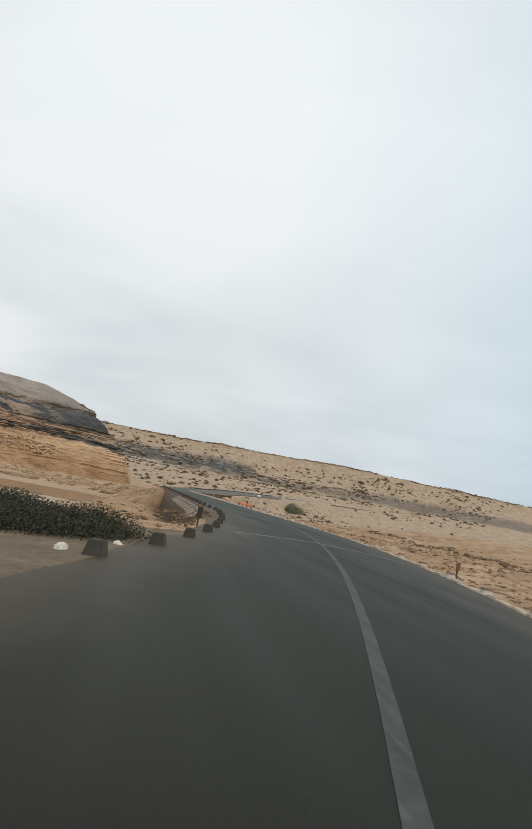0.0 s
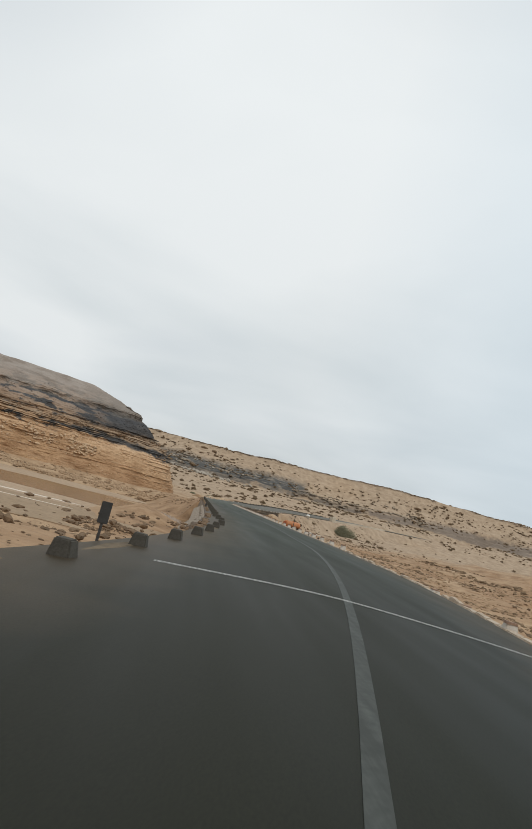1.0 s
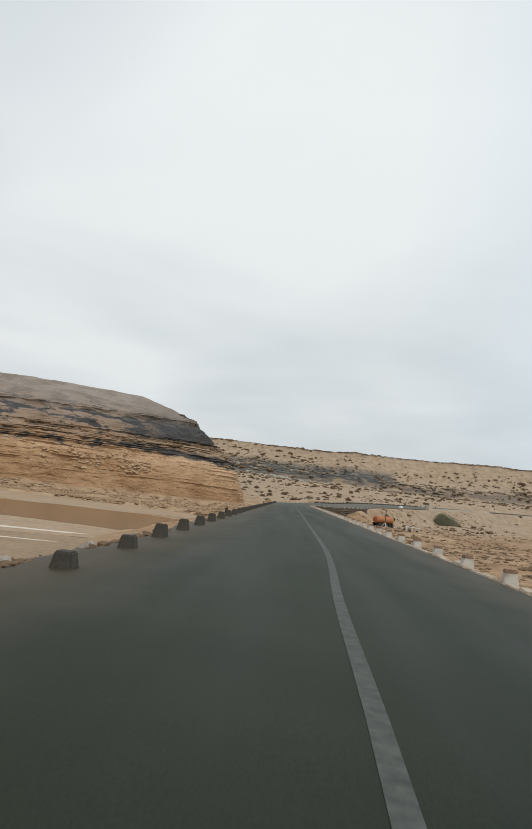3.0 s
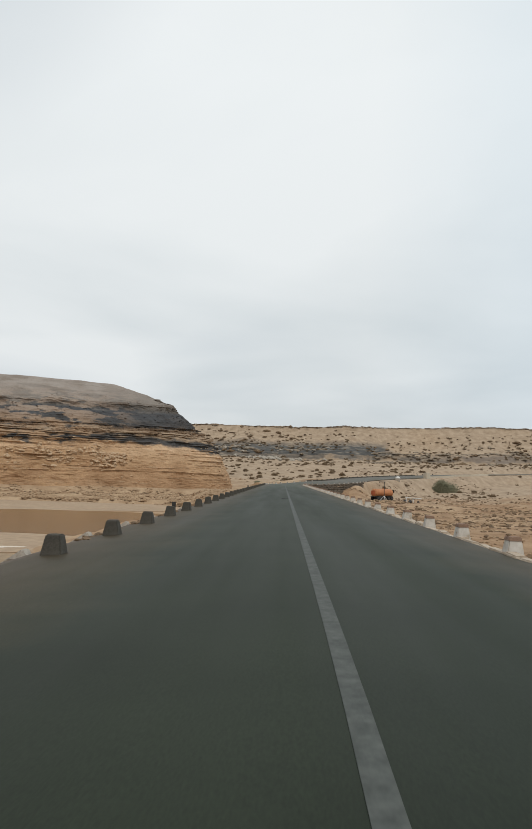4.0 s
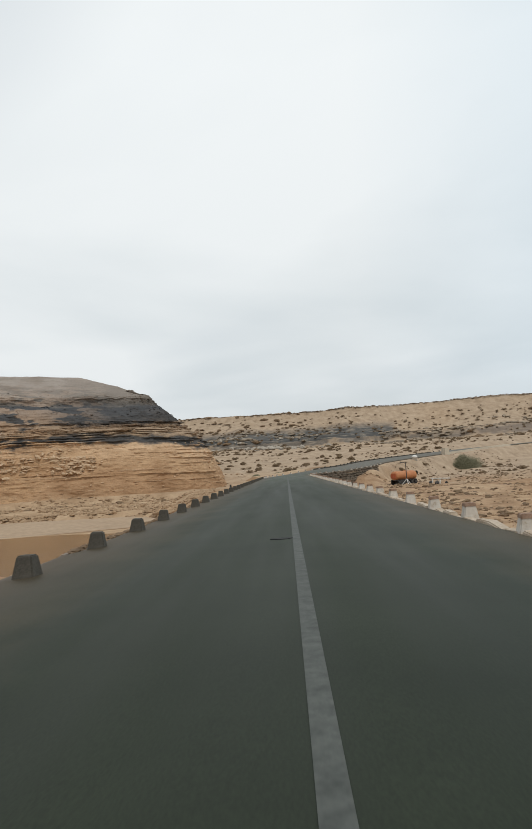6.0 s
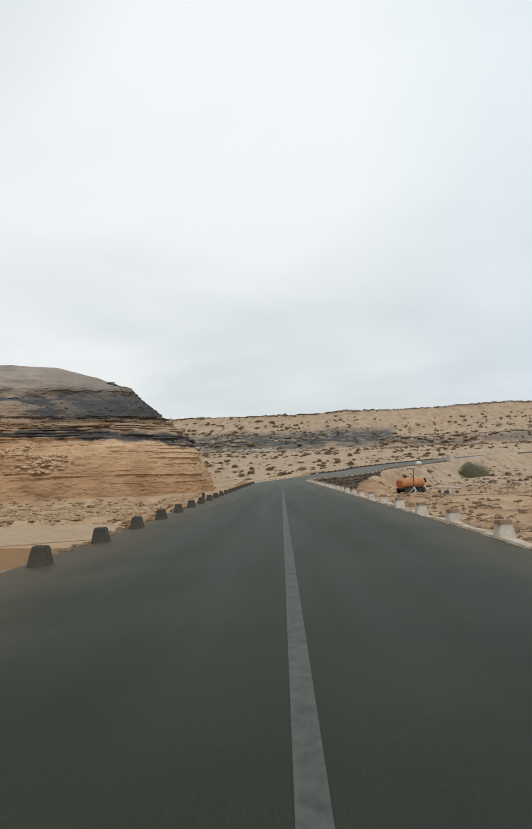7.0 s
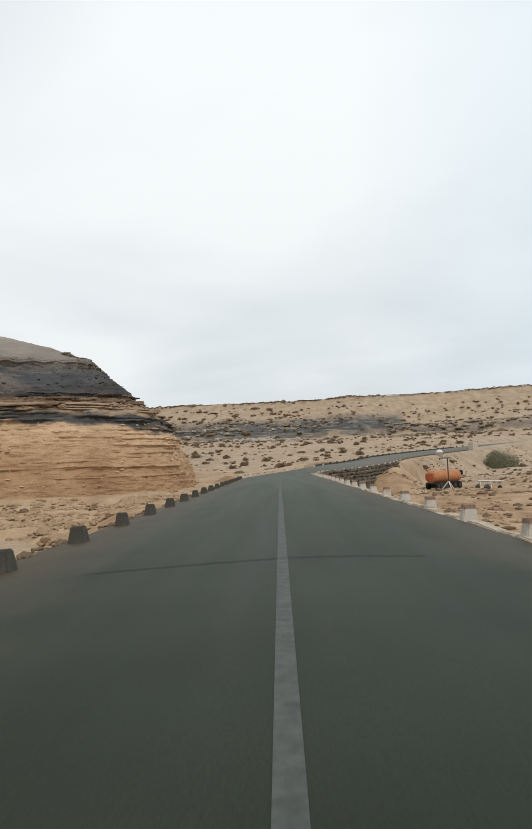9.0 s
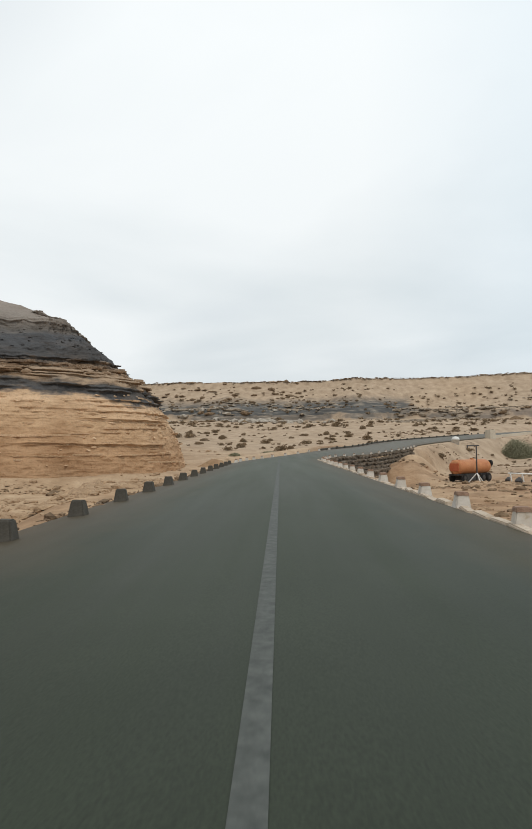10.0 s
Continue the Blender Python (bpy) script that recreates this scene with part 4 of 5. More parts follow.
scatter("roadside_gravel", strewn(18, 5200, (4, 15), (-118, 40), 0.03, 0.15, patchy(2.2, 8, 0.42), 2.2), M_ROCK, "brown gravel and small stones beside the kerb", 17)
edge = []
r_ = random.Random(31)
for _ in range(2200):
    y_ = r_.uniform(-122, 42)
    o_ = -4.70 - abs(r_.gauss(0, 0.12 if y_ < -21 else 0.5))
    s_ = 0.035 + 0.12 * r_.random() ** 3
    p_, a_ = road_at(y_, o_)
    if vnoise(np.float64(y_ / 2.5), np.float64(3.3), 2) > 0.42:
        edge.append((p_.x, p_.y, (-0.26 if o_ > -5.05 else float(ground(p_.x, p_.y))) + s_ * 0.2, s_, r_.uniform(1, 2)))
scatter("edge_debris", edge, M_EDGE, "dark broken stone and dirt along the asphalt edge", 41)
verge_ = []
for _ in range(380):
    y_ = r_.uniform(-162, -118)
    o_ = -5.2 - abs(r_.gauss(0, 2.6))
    p_, a_ = road_at(y_, o_)
    s_ = 0.03 + 0.16 * r_.random() ** 3
    verge_.append((p_.x, p_.y, max(float(ground(p_.x, p_.y)), -0.36 - 0.05 * (-5.2 - o_)) + s_ * 0.2, s_, r_.uniform(1, 1.8)))
scatter("verge_stones", verge_, M_EDGE, "small brown stones on the verge", 42)
scatter("shelf_stones", strewn(44, 600, (-12, -5.4), (-10, 46), 0.04, 0.28, lambda x, y, r: vnoise(np.float64(x / 2.5), np.float64(y / 2.5), 9) > (0.62 if y < 20 else 0.5) and x > -6.5 - r.expovariate(0.5), 2.8), M_ROCK, "dusty brown stones strewn beside the causeway", 44)
scatter("shelf_rubble", strewn(14, 900, (-32, -5.5), (-22, 46), 0.06, 0.45, lambda x, y, r: y > 23.5 and vnoise(np.float64(x / 4), np.float64(y / 4), 7) > 0.52, 3.0), M_ROCK, "brown rubble below the cliff", 4)


M_SLAB = material("pale_sandstone", plain((0.42, 0.28, 0.165), (0.62, 0.45, 0.30), 1.2, 0.6, 0.04, local=False), 0.95, 0.2)


def scree_rocks(seed, count, dmin, dmax, smin, smax, lim):
    r = np.random.RandomState(seed)
    x, y = r.uniform(-80, -9, count * 9), r.uniform(10, 90, count * 9)
    d = inside_dist(x, y)
    ok = (d > dmin) & (d < dmax) & ((x < -24) | (y < 44) | (r.rand(count * 9) < 0.25)) & (vnoise(x / 3.5, y / 3.5, seed) + 0.25 * vnoise(x / 1.1, y / 1.1, seed + 1) > lim)
    x, y = x[ok][:count], y[ok][:count]
    x, y = spot(x, y)
    z = ground(x, y)
    s = (smin + (smax - smin) * r.rand(len(x)) ** 2.6) * SPAN
    return [(x[i], y[i], z[i] + s[i] * 0.15, s[i], 1.0 + 1.2 * r.rand()) for i in range(len(x))]


def face_rocks(seed, count, zmin, zmax, smin, smax, xmin=-70, xmax=-14, lim=0.5):
    """Blocks lying on the cliff's own face."""
    X, Y, Z, D = CLIFF_GRID
    r = np.random.RandomState(seed)
    ok = np.argwhere((Z > zmin) & (Z < zmax) & (X > xmin) & (X < xmax) & (vnoise(X / 4.0 + Y / 5.0, Z / 1.6, seed) > lim))
    out = []
    for i, j in ok[r.choice(len(ok), count)]:
        out.append((*spot(X[i, j], Y[i, j]), SPAN * Z[i, j] + SHIFT_Z, SPAN * (smin + (smax - smin) * r.rand() ** 2.5), r.uniform(1.0, 2.2)))
    return out


def cliff_ledges(seed, count, zmin, zmax, xmin, xmax, reach, thick, longest):
    """Broken slabs standing out of the face along its beds."""
    X, Y, Z, D = CLIFF_GRID
    r = random.Random(seed)
    ok = np.argwhere((Z > zmin) & (Z < zmax) & (X > xmin) & (X < xmax) & (Y < 80) & (vnoise(X / 7.0 + Y / 6.0, Z / 1.2, seed) > 0.42))
    V, F = [], []
    for _ in range(count):
        i, j = ok[r.randrange(len(ok))]
        n = int(4 + longest * r.random() ** 2.2)
        if j < 12 or j + n + 12 >= X.shape[1]:
            continue
        tx, ty = X[i, j + n + 8] - X[i, j - 8], Y[i, j + n + 8] - Y[i, j - 8]
        ln = math.hypot(tx, ty)
        ox, oy = ty / ln, -tx / ln
        d, th, amp, slope = 0.3, thick * r.uniform(0.5, 1.5), reach * r.uniform(0.5, 1.3), r.gauss(0, 0.003)
        step, base = 0.0, len(V)
        for k in range(n):
            if r.random() < 0.35:
                step = r.uniform(-0.4, 0.5)
            a = max(1, j + k - 3)
            bx, by = X[i, a:a + 7].mean(), Y[i, a:a + 7].mean()
            e = amp * min(1.0, 0.25 + min(k, n - 1 - k) * 0.4) * (1.0 + step) * r.uniform(0.85, 1.15)
            z = Z[i, j] + slope * k + r.gauss(0, 0.012)
            for q, h in ((-d, th * 0.6), (e, th * 0.5 + r.gauss(0, 0.01)), (e - 0.04, -th * 0.5), (-d, -th * 0.9)):
                V.append((bx + ox * q, by + oy * q, z + h))
        for k in range(n - 1):
            for q in range(4):
                a, b = base + k * 4 + q, base + k * 4 + (q + 1) % 4
                F.append((a, b, b + 4, a + 4))
        F.append((base, base + 1, base + 2, base + 3))
        e = base + (n - 1) * 4
        F.append((e + 3, e + 2, e + 1, e))
    return V, F


scatter("shore_rubble", strewn(47, 3400, (-62, -9), (14, 36), 0.06, 0.5, lambda x, y, r: vnoise(np.float64(x / 4), np.float64(y / 2), 2) > 0.40 and -0.6 < y - 24 + 8 * float(step01(x, -21, -13)) < r.expovariate(0.28), 2.0), M_ROCK, "dark brown rubble behind the wadi beach", 47)
scatter("dirt_clods", strewn(49, 130, (-9, -5.0), (-16, 8), 0.04, 0.24, patchy(2.6, 4, 0.5), 1.8), M_EDGE, "piled dirt clods and stones beside the causeway", 49)
V_, F_ = cliff_ledges(61, 120, -0.5, 7.2, -70, -11, 0.17, 0.12, 40)
tagged(spread(link_mesh("sandstone_ledges", V_, F_, M_LEDGE)), "broken pale sandstone ledges along the cliff face", "rock ledges", kind="stuff")
V_, F_ = cliff_ledges(62, 120, 7.6, 11.2, -75, -12, 0.5, 0.2, 40)
tagged(spread(link_mesh("dark_ledges", V_, F_, M_CLIFF)), "broken dark rock ledges along the cliff beds", "rock ledges", kind="stuff")
scatter("face_stones", face_rocks(29, 420, -0.5, 7.4, 0.05, 0.3, -70, -11, 0.42), M_LEDGE, "small sandstone blocks on the cliff face", 36)
scatter("slope_stones", face_rocks(30, 420, 12.5, 15.4, 0.08, 0.32, -75, -14, 0.4), M_CLIFF, "stones strewn on the upper slope", 37)
scatter("talus", scree_rocks(21, 1500, -7.0, 0.6, 0.05, 0.4, 0.55), M_ROCK, "fallen brown boulders along the cliff foot", 5)
scatter("dark_talus", scree_rocks(25, 350, -9.0, -3.5, 0.12, 0.6, 0.6), M_DARK_ROCK, "dark boulders along the cliff foot", 15)
scatter("cliff_blocks", face_rocks(22, 240, 1.5, 7.5, 0.12, 0.6, -75, -30, 0.55), M_SLAB, "sandstone blocks fallen on the cliff face", 6)
jumble = face_rocks(27, 90, 2.6, 5.2, 0.2, 0.7, -37, -31.5, 0.0) + face_rocks(28, 70, 3.4, 5.4, 0.2, 0.65, -47, -40, 0.0)
scatter("fallen_slabs", jumble, M_SLAB, "jumbled pale sandstone slabs on the cliff face", 26)
scatter("bed_blocks", face_rocks(26, 420, 9.3, 11.6, 0.15, 0.6, -75, -19, 0.45), M_CLIFF, "blocks lying between the dark beds", 16)
scatter("rim_boulders", face_rocks(23, 110, 14.6, 18.2, 0.08, 0.3, -75, -27, 0.5), M_CLIFF, "stones along the cliff rim", 7)
scatter("scarp_boulders", strewn(24, 520, (-60, 190), (185, 245), 0.3, 1.6, patchy(22, 2, 0.5)), M_DARK_ROCK, "grey boulders on the far escarpment", 8)
rimrow = []
rr_ = random.Random(8)
for x_ in np.arange(-91, 300, 0.52):
    cand = np.arange(292, 333, 0.8)
    zz = ground(np.full(cand.shape, x_), cand)
    k_ = int(np.argmax(zz > zz.max() - 0.9))
    rimrow.append((float(x_), float(cand[k_]) + rr_.gauss(0, 0.3), float(zz[k_]) + 0.13, rr_.uniform(0.36, 0.56), rr_.uniform(1.4, 2.4)))
scatter("rim_rocks", rimrow, M_DARK_ROCK, "dark cap rocks along the plateau rim", 10)
M_GREYSTONE = material("grey_limestone", plain((0.24, 0.205, 0.165), (0.46, 0.40, 0.33), 0.7, 0.6, 0.05, local=False), 0.95, 0.2)
r_ = np.random.RandomState(12)
bx_ = np.concatenate([r_.normal(-9, 5.5, 70), r_.uniform(-40, 18, 80)])
by_ = np.concatenate([r_.normal(199, 3.0, 70), r_.uniform(198, 214, 80)])
bx_, by_ = spot(bx_, by_)
bz_ = ground(bx_, by_)
scatter("outcrop_boulders", [(bx_[i], by_[i], bz_[i] + 0.26, 0.6 + 1.7 * r_.rand() ** 2, 1 + r_.rand()) for i in range(150)], M_GREYSTONE, "pale grey boulders on the dark rock outcrop", 45)
r_ = np.random.RandomState(33)
V_ = [(x, y) for x, y in zip(r_.uniform(-40, 110, 1900), r_.uniform(196, 222, 1900))
      if vnoise(np.float64(x / 15), np.float64(y / 3.0), 7) > (0.60 if x < 45 else 0.50)]
bx_, by_ = spot(np.array([p[0] for p in V_]), np.array([p[1] for p in V_]))
bz_ = ground(bx_, by_)
scatter("slope_ledges", [(bx_[i], by_[i], bz_[i] + 0.1, 0.4 + 1.3 * r_.rand() ** 2.5, 1.4 + 2.2 * r_.rand()) for i in range(len(V_))], M_SLOPE_ROCK, "grey-brown rock ledges breaking through the far slope", 48)
bm = rock_mesh("r", 81, 0.5, 3)
bmesh.ops.scale(bm, vec=(3.7, 2.8, 3.1), verts=bm.verts)
knob = tagged(part("rock_outcrop", bm, M_DARK_ROCK), "flat-topped dark rock outcrop on the plateau rim", "rock")
knob.location = (-46.0, 320.5, 34.7)
# a line of dark stones across the right flat
r_ = random.Random(5)
row = []
for k in range(230):
    t = r_.random()
    row.append(spot(57 + 4 * t + r_.gauss(0, 1.3), -30 + 100 * t + r_.gauss(0, 1.6)))
gz = on_ground(row)
scatter("stone_line", [(x, y, z + 0.13, r_.uniform(0.2, 0.9), r_.uniform(1, 2)) for (x, y), z in zip(row, gz)], M_DARK_ROCK, "line of dark stones across the sand", 9)

for k, (x, y, s) in enumerate(((-10.95, -148.3, 0.15), (-10.05, -146.0, 0.13))):
    bm = rock_mesh("r", 40 + k, 0.8, 2)
    bmesh.ops.scale(bm, vec=(s, s, s), verts=bm.verts)
    ob = tagged(part("boulder", bm, M_PALE_ROCK), "pale limestone boulder lying on the verge", "rock", group="pale boulders")
    ob.location = (x, y, -0.33 + s * 0.55)

# ---- water and silt in the wadi ----
def blob(name, cx, cy, rx, ry, rot, z, mat, label, category, seed, thick=0.05):
    verts, faces = [], []
    n = 96
    c, s = math.cos(rot), math.sin(rot)
    for i in range(n):
        a = 6.28318 * i / n
        k = 1 + 0.28 * fbm(np.float64(math.cos(a) * 3 + seed), np.float64(math.sin(a) * 3), 1.4, 4, seed)
        u, v = math.cos(a) * rx * k, math.sin(a) * ry * k
        verts.append((cx + u * c - v * s, cy + u * s + v * c, z))
    verts += [(x, y, z - thick) for x, y, _ in verts]
    faces.append(tuple(range(n)))
    faces += [(i, i + n, (i + 1) % n + n, (i + 1) % n) for i in range(n)]
    return tagged(link_mesh(name, verts, faces, mat), label, category, kind="structure")


blob("pool", -28, -22, 36, 20.5, 0.0, -4.86, M_WATER, "brown muddy pool in the wadi bed", "water", 3, 0.4)
blob("silt_flat", -34, -49.5, 24, 9.5, 0.06, -4.88, M_WETSAND, "smooth tan silt flat in the wadi", "silt", 5, 0.4)
blob("beach", -48, 14, 33, 17.5, 0.0, -4.875, M_WETSAND, "smooth pale sand beach beside the pool", "beach", 6, 0.4)
blob("wet_silt", -26, -73, 21, 16, 0.1, -4.89, M_BROWNSILT, "damp brown silt below the causeway", "silt", 8, 0.4)
blob("salt_strip", -29, -55.2, 9.0, 0.75, 0.28, -4.85, M_CRUST, "white salt crust along the silt", "salt crust", 7, 0.4)
blob("salt_strip", -25.5, -64.5, 5.0, 0.3, 0.25, -4.86, M_CRUST, "thin white salt crust on damp silt", "salt crust", 9, 0.4)


# ---- plants ----
def tuft(seed, leaves, rad, high, leaf, lobed=6):
    r = random.Random(seed)
    V, F = [], []
    lobes = [(Vector((r.gauss(0, 0.3), r.gauss(0, 0.3), 0)), r.uniform(0.5, 0.85), r.uniform(0.5, 1.0)) for _ in range(lobed)]
    for _ in range(leaves):
        c, lr, lh = r.choice(lobes)
        a, e = r.uniform(0, 6.283), math.asin(r.random() ** 0.8)
        k = r.uniform(0.55, 1.0)
        p = Vector((c.x + math.cos(a) * math.cos(e) * lr * k, c.y + math.sin(a) * math.cos(e) * lr * k, math.sin(e) * lh * k)) * rad
        p.z = p.z / rad * high
        n = Vector((r.gauss(0, 1), r.gauss(0, 1), r.gauss(0, 1))).normalized()
        t = n.orthogonal().normalized()
        b = n.cross(t)
        s = leaf * r.uniform(0.6, 1.4)
        i = len(V)
        V += [p - t * s * 0.5, p + b * s * 0.35, p + t * s * 0.8, p - b * s * 0.35]
        F.append((i, i + 1, i + 2, i + 3))
    return V, F


def make_shrub(name, seed, leaves, rad, high, leaf, mat, label, category, lobed=6):
    root = new(name)
    tagged(root, label, category)
    V, F = tuft(seed, leaves, rad, high, leaf, lobed)
    link_mesh("foliage", V, F, mat, root)
    bm = bmesh.new()
    r = random.Random(seed)
    for _ in range(7):
        a = r.uniform(0, 6.283)
        add_tube(bm, (0, 0, -0.15), (math.cos(a) * rad * 0.6, math.sin(a) * rad * 0.6, high * r.uniform(0.4, 0.75)), 0.03 * rad + 0.012, 0.008, 5)
    part("stems", bm, M_TWIG, root)
    return root


shrubs = [make_shrub("desert_shrub", 60 + k, 900, 0.85, 0.82, 0.13, M_SHRUB, "low dry brown shrub growing on the sand", "shrub") for k in range(4)]


def shrub_spots(seed, count, ymin, ymax, lim):
    r = np.random.RandomState(seed)
    y = ymin + (ymax - ymin) * r.rand(count * 4) ** 0.85
    x = -44 + (118 + (y - 90) * 0.9) * r.rand(count * 4)
    d, _ = road_dist(*spot(x, y))
    ok = (np.abs(d) > 8) & (inside_dist(x, y) < -1.5) & (vnoise(x / 14, y / 14, 4) + 0.4 * vnoise(x / 4, y / 4, 6) > lim - 0.24)
    ok &= np.hypot(x - 52.3, y - 132.5) > 6
    ok &= ~((x > 62) & (y < 168)) | (r.rand(count * 4) < 0.12)
    x, y = spot(x[ok], y[ok])
    # a bare track climbs the slope
    clear = np.abs(x - 35.4 - 0.174 * (y - 158.7)) > 2.4
    x, y = x[clear][:count], y[clear][:count]
    return list(zip(x, y, ground(x, y)))


r_ = random.Random(9)
used = set()
for x, y, z in shrub_spots(5, 125, 92, 172, 0.40):
    k = r_.randrange(4)
    s = r_.choice((0.42, 0.55, 0.75, 1.05, 1.5)) * r_.uniform(0.85, 1.15)
    m = pose(x, y, z - 0.05, 0, 0, r_.uniform(0, 360))
    src = shrubs[k]
    if k not in used:
        used.add(k)
        src.matrix_basis = m @ Matrix.Scale(s, 4)
        ob = src
    else:
        ob = copy_thing(src, m)
        ob.scale = (s * r_.uniform(1.0, 1.25), s, s * r_.uniform(1.0, 1.3))
    tagged(ob, group="shrubs on the hillside")
FAR_TUFTS = []
for k in range(5):
    V_, F_ = tuft(160 + k, 170, 0.85, 0.85, 0.24)
    FAR_TUFTS.append((np.array([tuple(q) for q in V_]), np.array(F_)))
V_, F_, n_ = [], [], 0
for x, y, z in shrub_spots(6, 1150, 168, 236, 0.30) + shrub_spots(16, 110, 92, 168, 0.40):
    v, f = FAR_TUFTS[r_.randrange(5)]
    s = r_.choice((0.39, 0.55, 0.65, 0.86, 1.1)) * r_.uniform(0.8, 1.2)
    V_.append(v * (s * r_.uniform(0.95, 1.3), s, s * 1.2) + (x, y, z - 0.05))
    F_.append(f + n_)
    n_ += len(v)
tagged(link_mesh("far_shrubs", np.concatenate(V_), np.concatenate(F_), M_SHRUB), "dry brown shrubs dotted over the far slope", "shrubs", kind="stuff")

big = make_shrub("tamarisk_bush", 90, 34000, 3.5, 5.6, 0.17, M_GREYBUSH, "large dense grey-olive tamarisk bush on the sand", "bush", 22)
big.matrix_basis = pose(63.5, 156.0, float(ground(63.5, 156.0)) - 0.5) @ Matrix.Diagonal((1.25, 1.2, 1.1, 1))
hedge = make_shrub("olive_shrub", 92, 5000, 2.2, 1.0, 0.12, M_GREYBUSH, "low spreading olive shrub behind the bend", "shrub", 9)
for k, (x, y, s) in enumerate(((-1.6, 108.0, 1.0), (3.2, 109.5, 1.25), (-9.0, 107.0, 0.7))):
    m = pose(x, y, float(ground(x, y)) - 0.05, 0, 0, 70 * k) @ Matrix.Scale(s, 4)
    if k == 0:
        hedge.matrix_basis = m
        ob = hedge
    else:
        ob = copy_thing(hedge, m)
    tagged(ob, group="olive shrubs behind the bend")
roadside = make_shrub("roadside_bush", 91, 80000, 2.5, 0.95, 0.042, M_BUSH, "dense dark green bush on the wadi bank", "bush", 20)
roadside.matrix_basis = pose(-12.3, -143.4, -0.5, 0, 0, 20)

# ---- tank trailer with its filling pipe ----
M_YELLOW = material("faded_yellow_paint", plain((0.55, 0.33, 0.08), (0.66, 0.44, 0.14), 1.2, 0.1), 0.55, 0.4)
def make_tanker():
    root = new("tank_trailer")
    tagged(root, "faded orange water tank trailer on dark wheels", "tank trailer")
    # tank: an oval barrel with domed ends, lying along x
    V, F = [], []
    n, prof = 28, [(-3.05, 0.25), (-3.0, 0.7), (-2.85, 0.93), (-2.6, 1.0), (-1.4, 1.0), (0.0, 1.0), (1.4, 1.0), (2.6, 1.0), (2.85, 0.93), (3.0, 0.7), (3.05, 0.25)]
    for px_, pr in prof:
        for j in range(n):
            a = 6.28318 * j / n
            V.append((px_, math.cos(a) * 1.12 * pr, 1.72 + math.sin(a) * 0.86 * pr))
    for i in range(len(prof) - 1):
        for j in range(n):
            F.append((i * n + j, i * n + (j + 1) % n, (i + 1) * n + (j + 1) % n, (i + 1) * n + j))
    F += [tuple(range(n))[::-1], tuple(range((len(prof) - 1) * n, len(prof) * n))]
    tank = link_mesh("tank", V, F, M_ORANGE, root, "faded orange tank", True)
    for k, x in enumerate((-1.9, 0.0, 1.9)):
        bm = bmesh.new()
        bmesh.ops.create_cone(bm, cap_ends=False, segments=28, radius1=1, radius2=1, depth=0.09)
        for v in bm.verts:
            v.co = Vector((x + v.co.z, v.co.x * 1.135, 1.72 + v.co.y * 0.875))
        part("hoop", bm, M_ORANGE, tank)
    bm = bmesh.new()
    add_box(bm, 0.75, 1.95, 1.55, pose(-2.72, 0, 1.72), 0.34)
    part("end_cabinet", bm, M_RED, root, "red-orange painted end")
    bm = bmesh.new()
    add_box(bm, 0.5, 1.7, 1.25, pose(2.86, 0, 1.7), 0.15)
    part("end_plate", bm, M_YELLOW, root, "faded yellow painted end")
    bm = bmesh.new()
    add_tube(bm, (0.4, 0, 2.5), (0.4, 0, 2.72), 0.28, 0.26, 16)
    part("hatch", bm, M_ORANGE, root)
    bm = bmesh.new()
    add_box(bm, 6.3, 0.14, 0.24, pose(0, 0.5, 0.86), 0.02)
    add_box(bm, 6.3, 0.14, 0.24, pose(0, -0.5, 0.86), 0.02)
    for x in (-2.8, -1, 1, 2.8):
        add_box(bm, 0.14, 1.9, 0.18, pose(x, 0, 0.84), 0.02)
    part("chassis", bm, M_STEEL, root, "dark steel chassis")
    for side in (-1, 1):
        bm = bmesh.new()
        add_box(bm, 2.7, 0.08, 0.78, pose(-1.5, side * 1.0, 0.55), 0.04)
        part("side_skirt", bm, M_STEEL, root)
        for x in (-2.35, 1.35, 2.45):
            bm = bmesh.new()
            bmesh.ops.create_cone(bm, cap_ends=True, segments=22, radius1=0.48, radius2=0.48, depth=0.34, matrix=pose(x, side * 0.93, 0.48, 90))
            bmesh.ops.bevel(bm, geom=[e for e in bm.edges if e.calc_face_angle(0) > 1], offset=0.06, segments=2, affect="EDGES")
            tyre = part("wheel", bm, M_BLACK, root, "black rubber tyre")
            bm = bmesh.new()
            bmesh.ops.create_cone(bm, cap_ends=True, segments=16, radius1=0.26, radius2=0.22, depth=0.06, matrix=pose(x, side * 1.11, 0.48, 90))
            part("rim", bm, M_STEEL, tyre)
    bm = bmesh.new()
    add_tube(bm, (3.05, -0.7, 2.1), (3.3, -0.75, 2.1), 0.36, 0.36, 18)
    part("hose_reel", bm, M_BLACK, root, "black hose reel")
    bm = bmesh.new()
    for y in (0.25, 0.7):
        add_tube(bm, (3.15, y, 0.8), (3.15, y, 2.4), 0.025)
    for z in np.arange(0.95, 2.4, 0.3):
        add_tube(bm, (3.15, 0.25, z), (3.15, 0.7, z), 0.018)
    part("ladder", bm, M_STEEL, root)
    return root


tanker = make_tanker()
tanker.matrix_basis = pose(26.7, 73.7, float(ground(26.7, 73.7)) - 0.03, 0, 0, 34)
tanker.scale = (1.05, 1.12, 1.2)


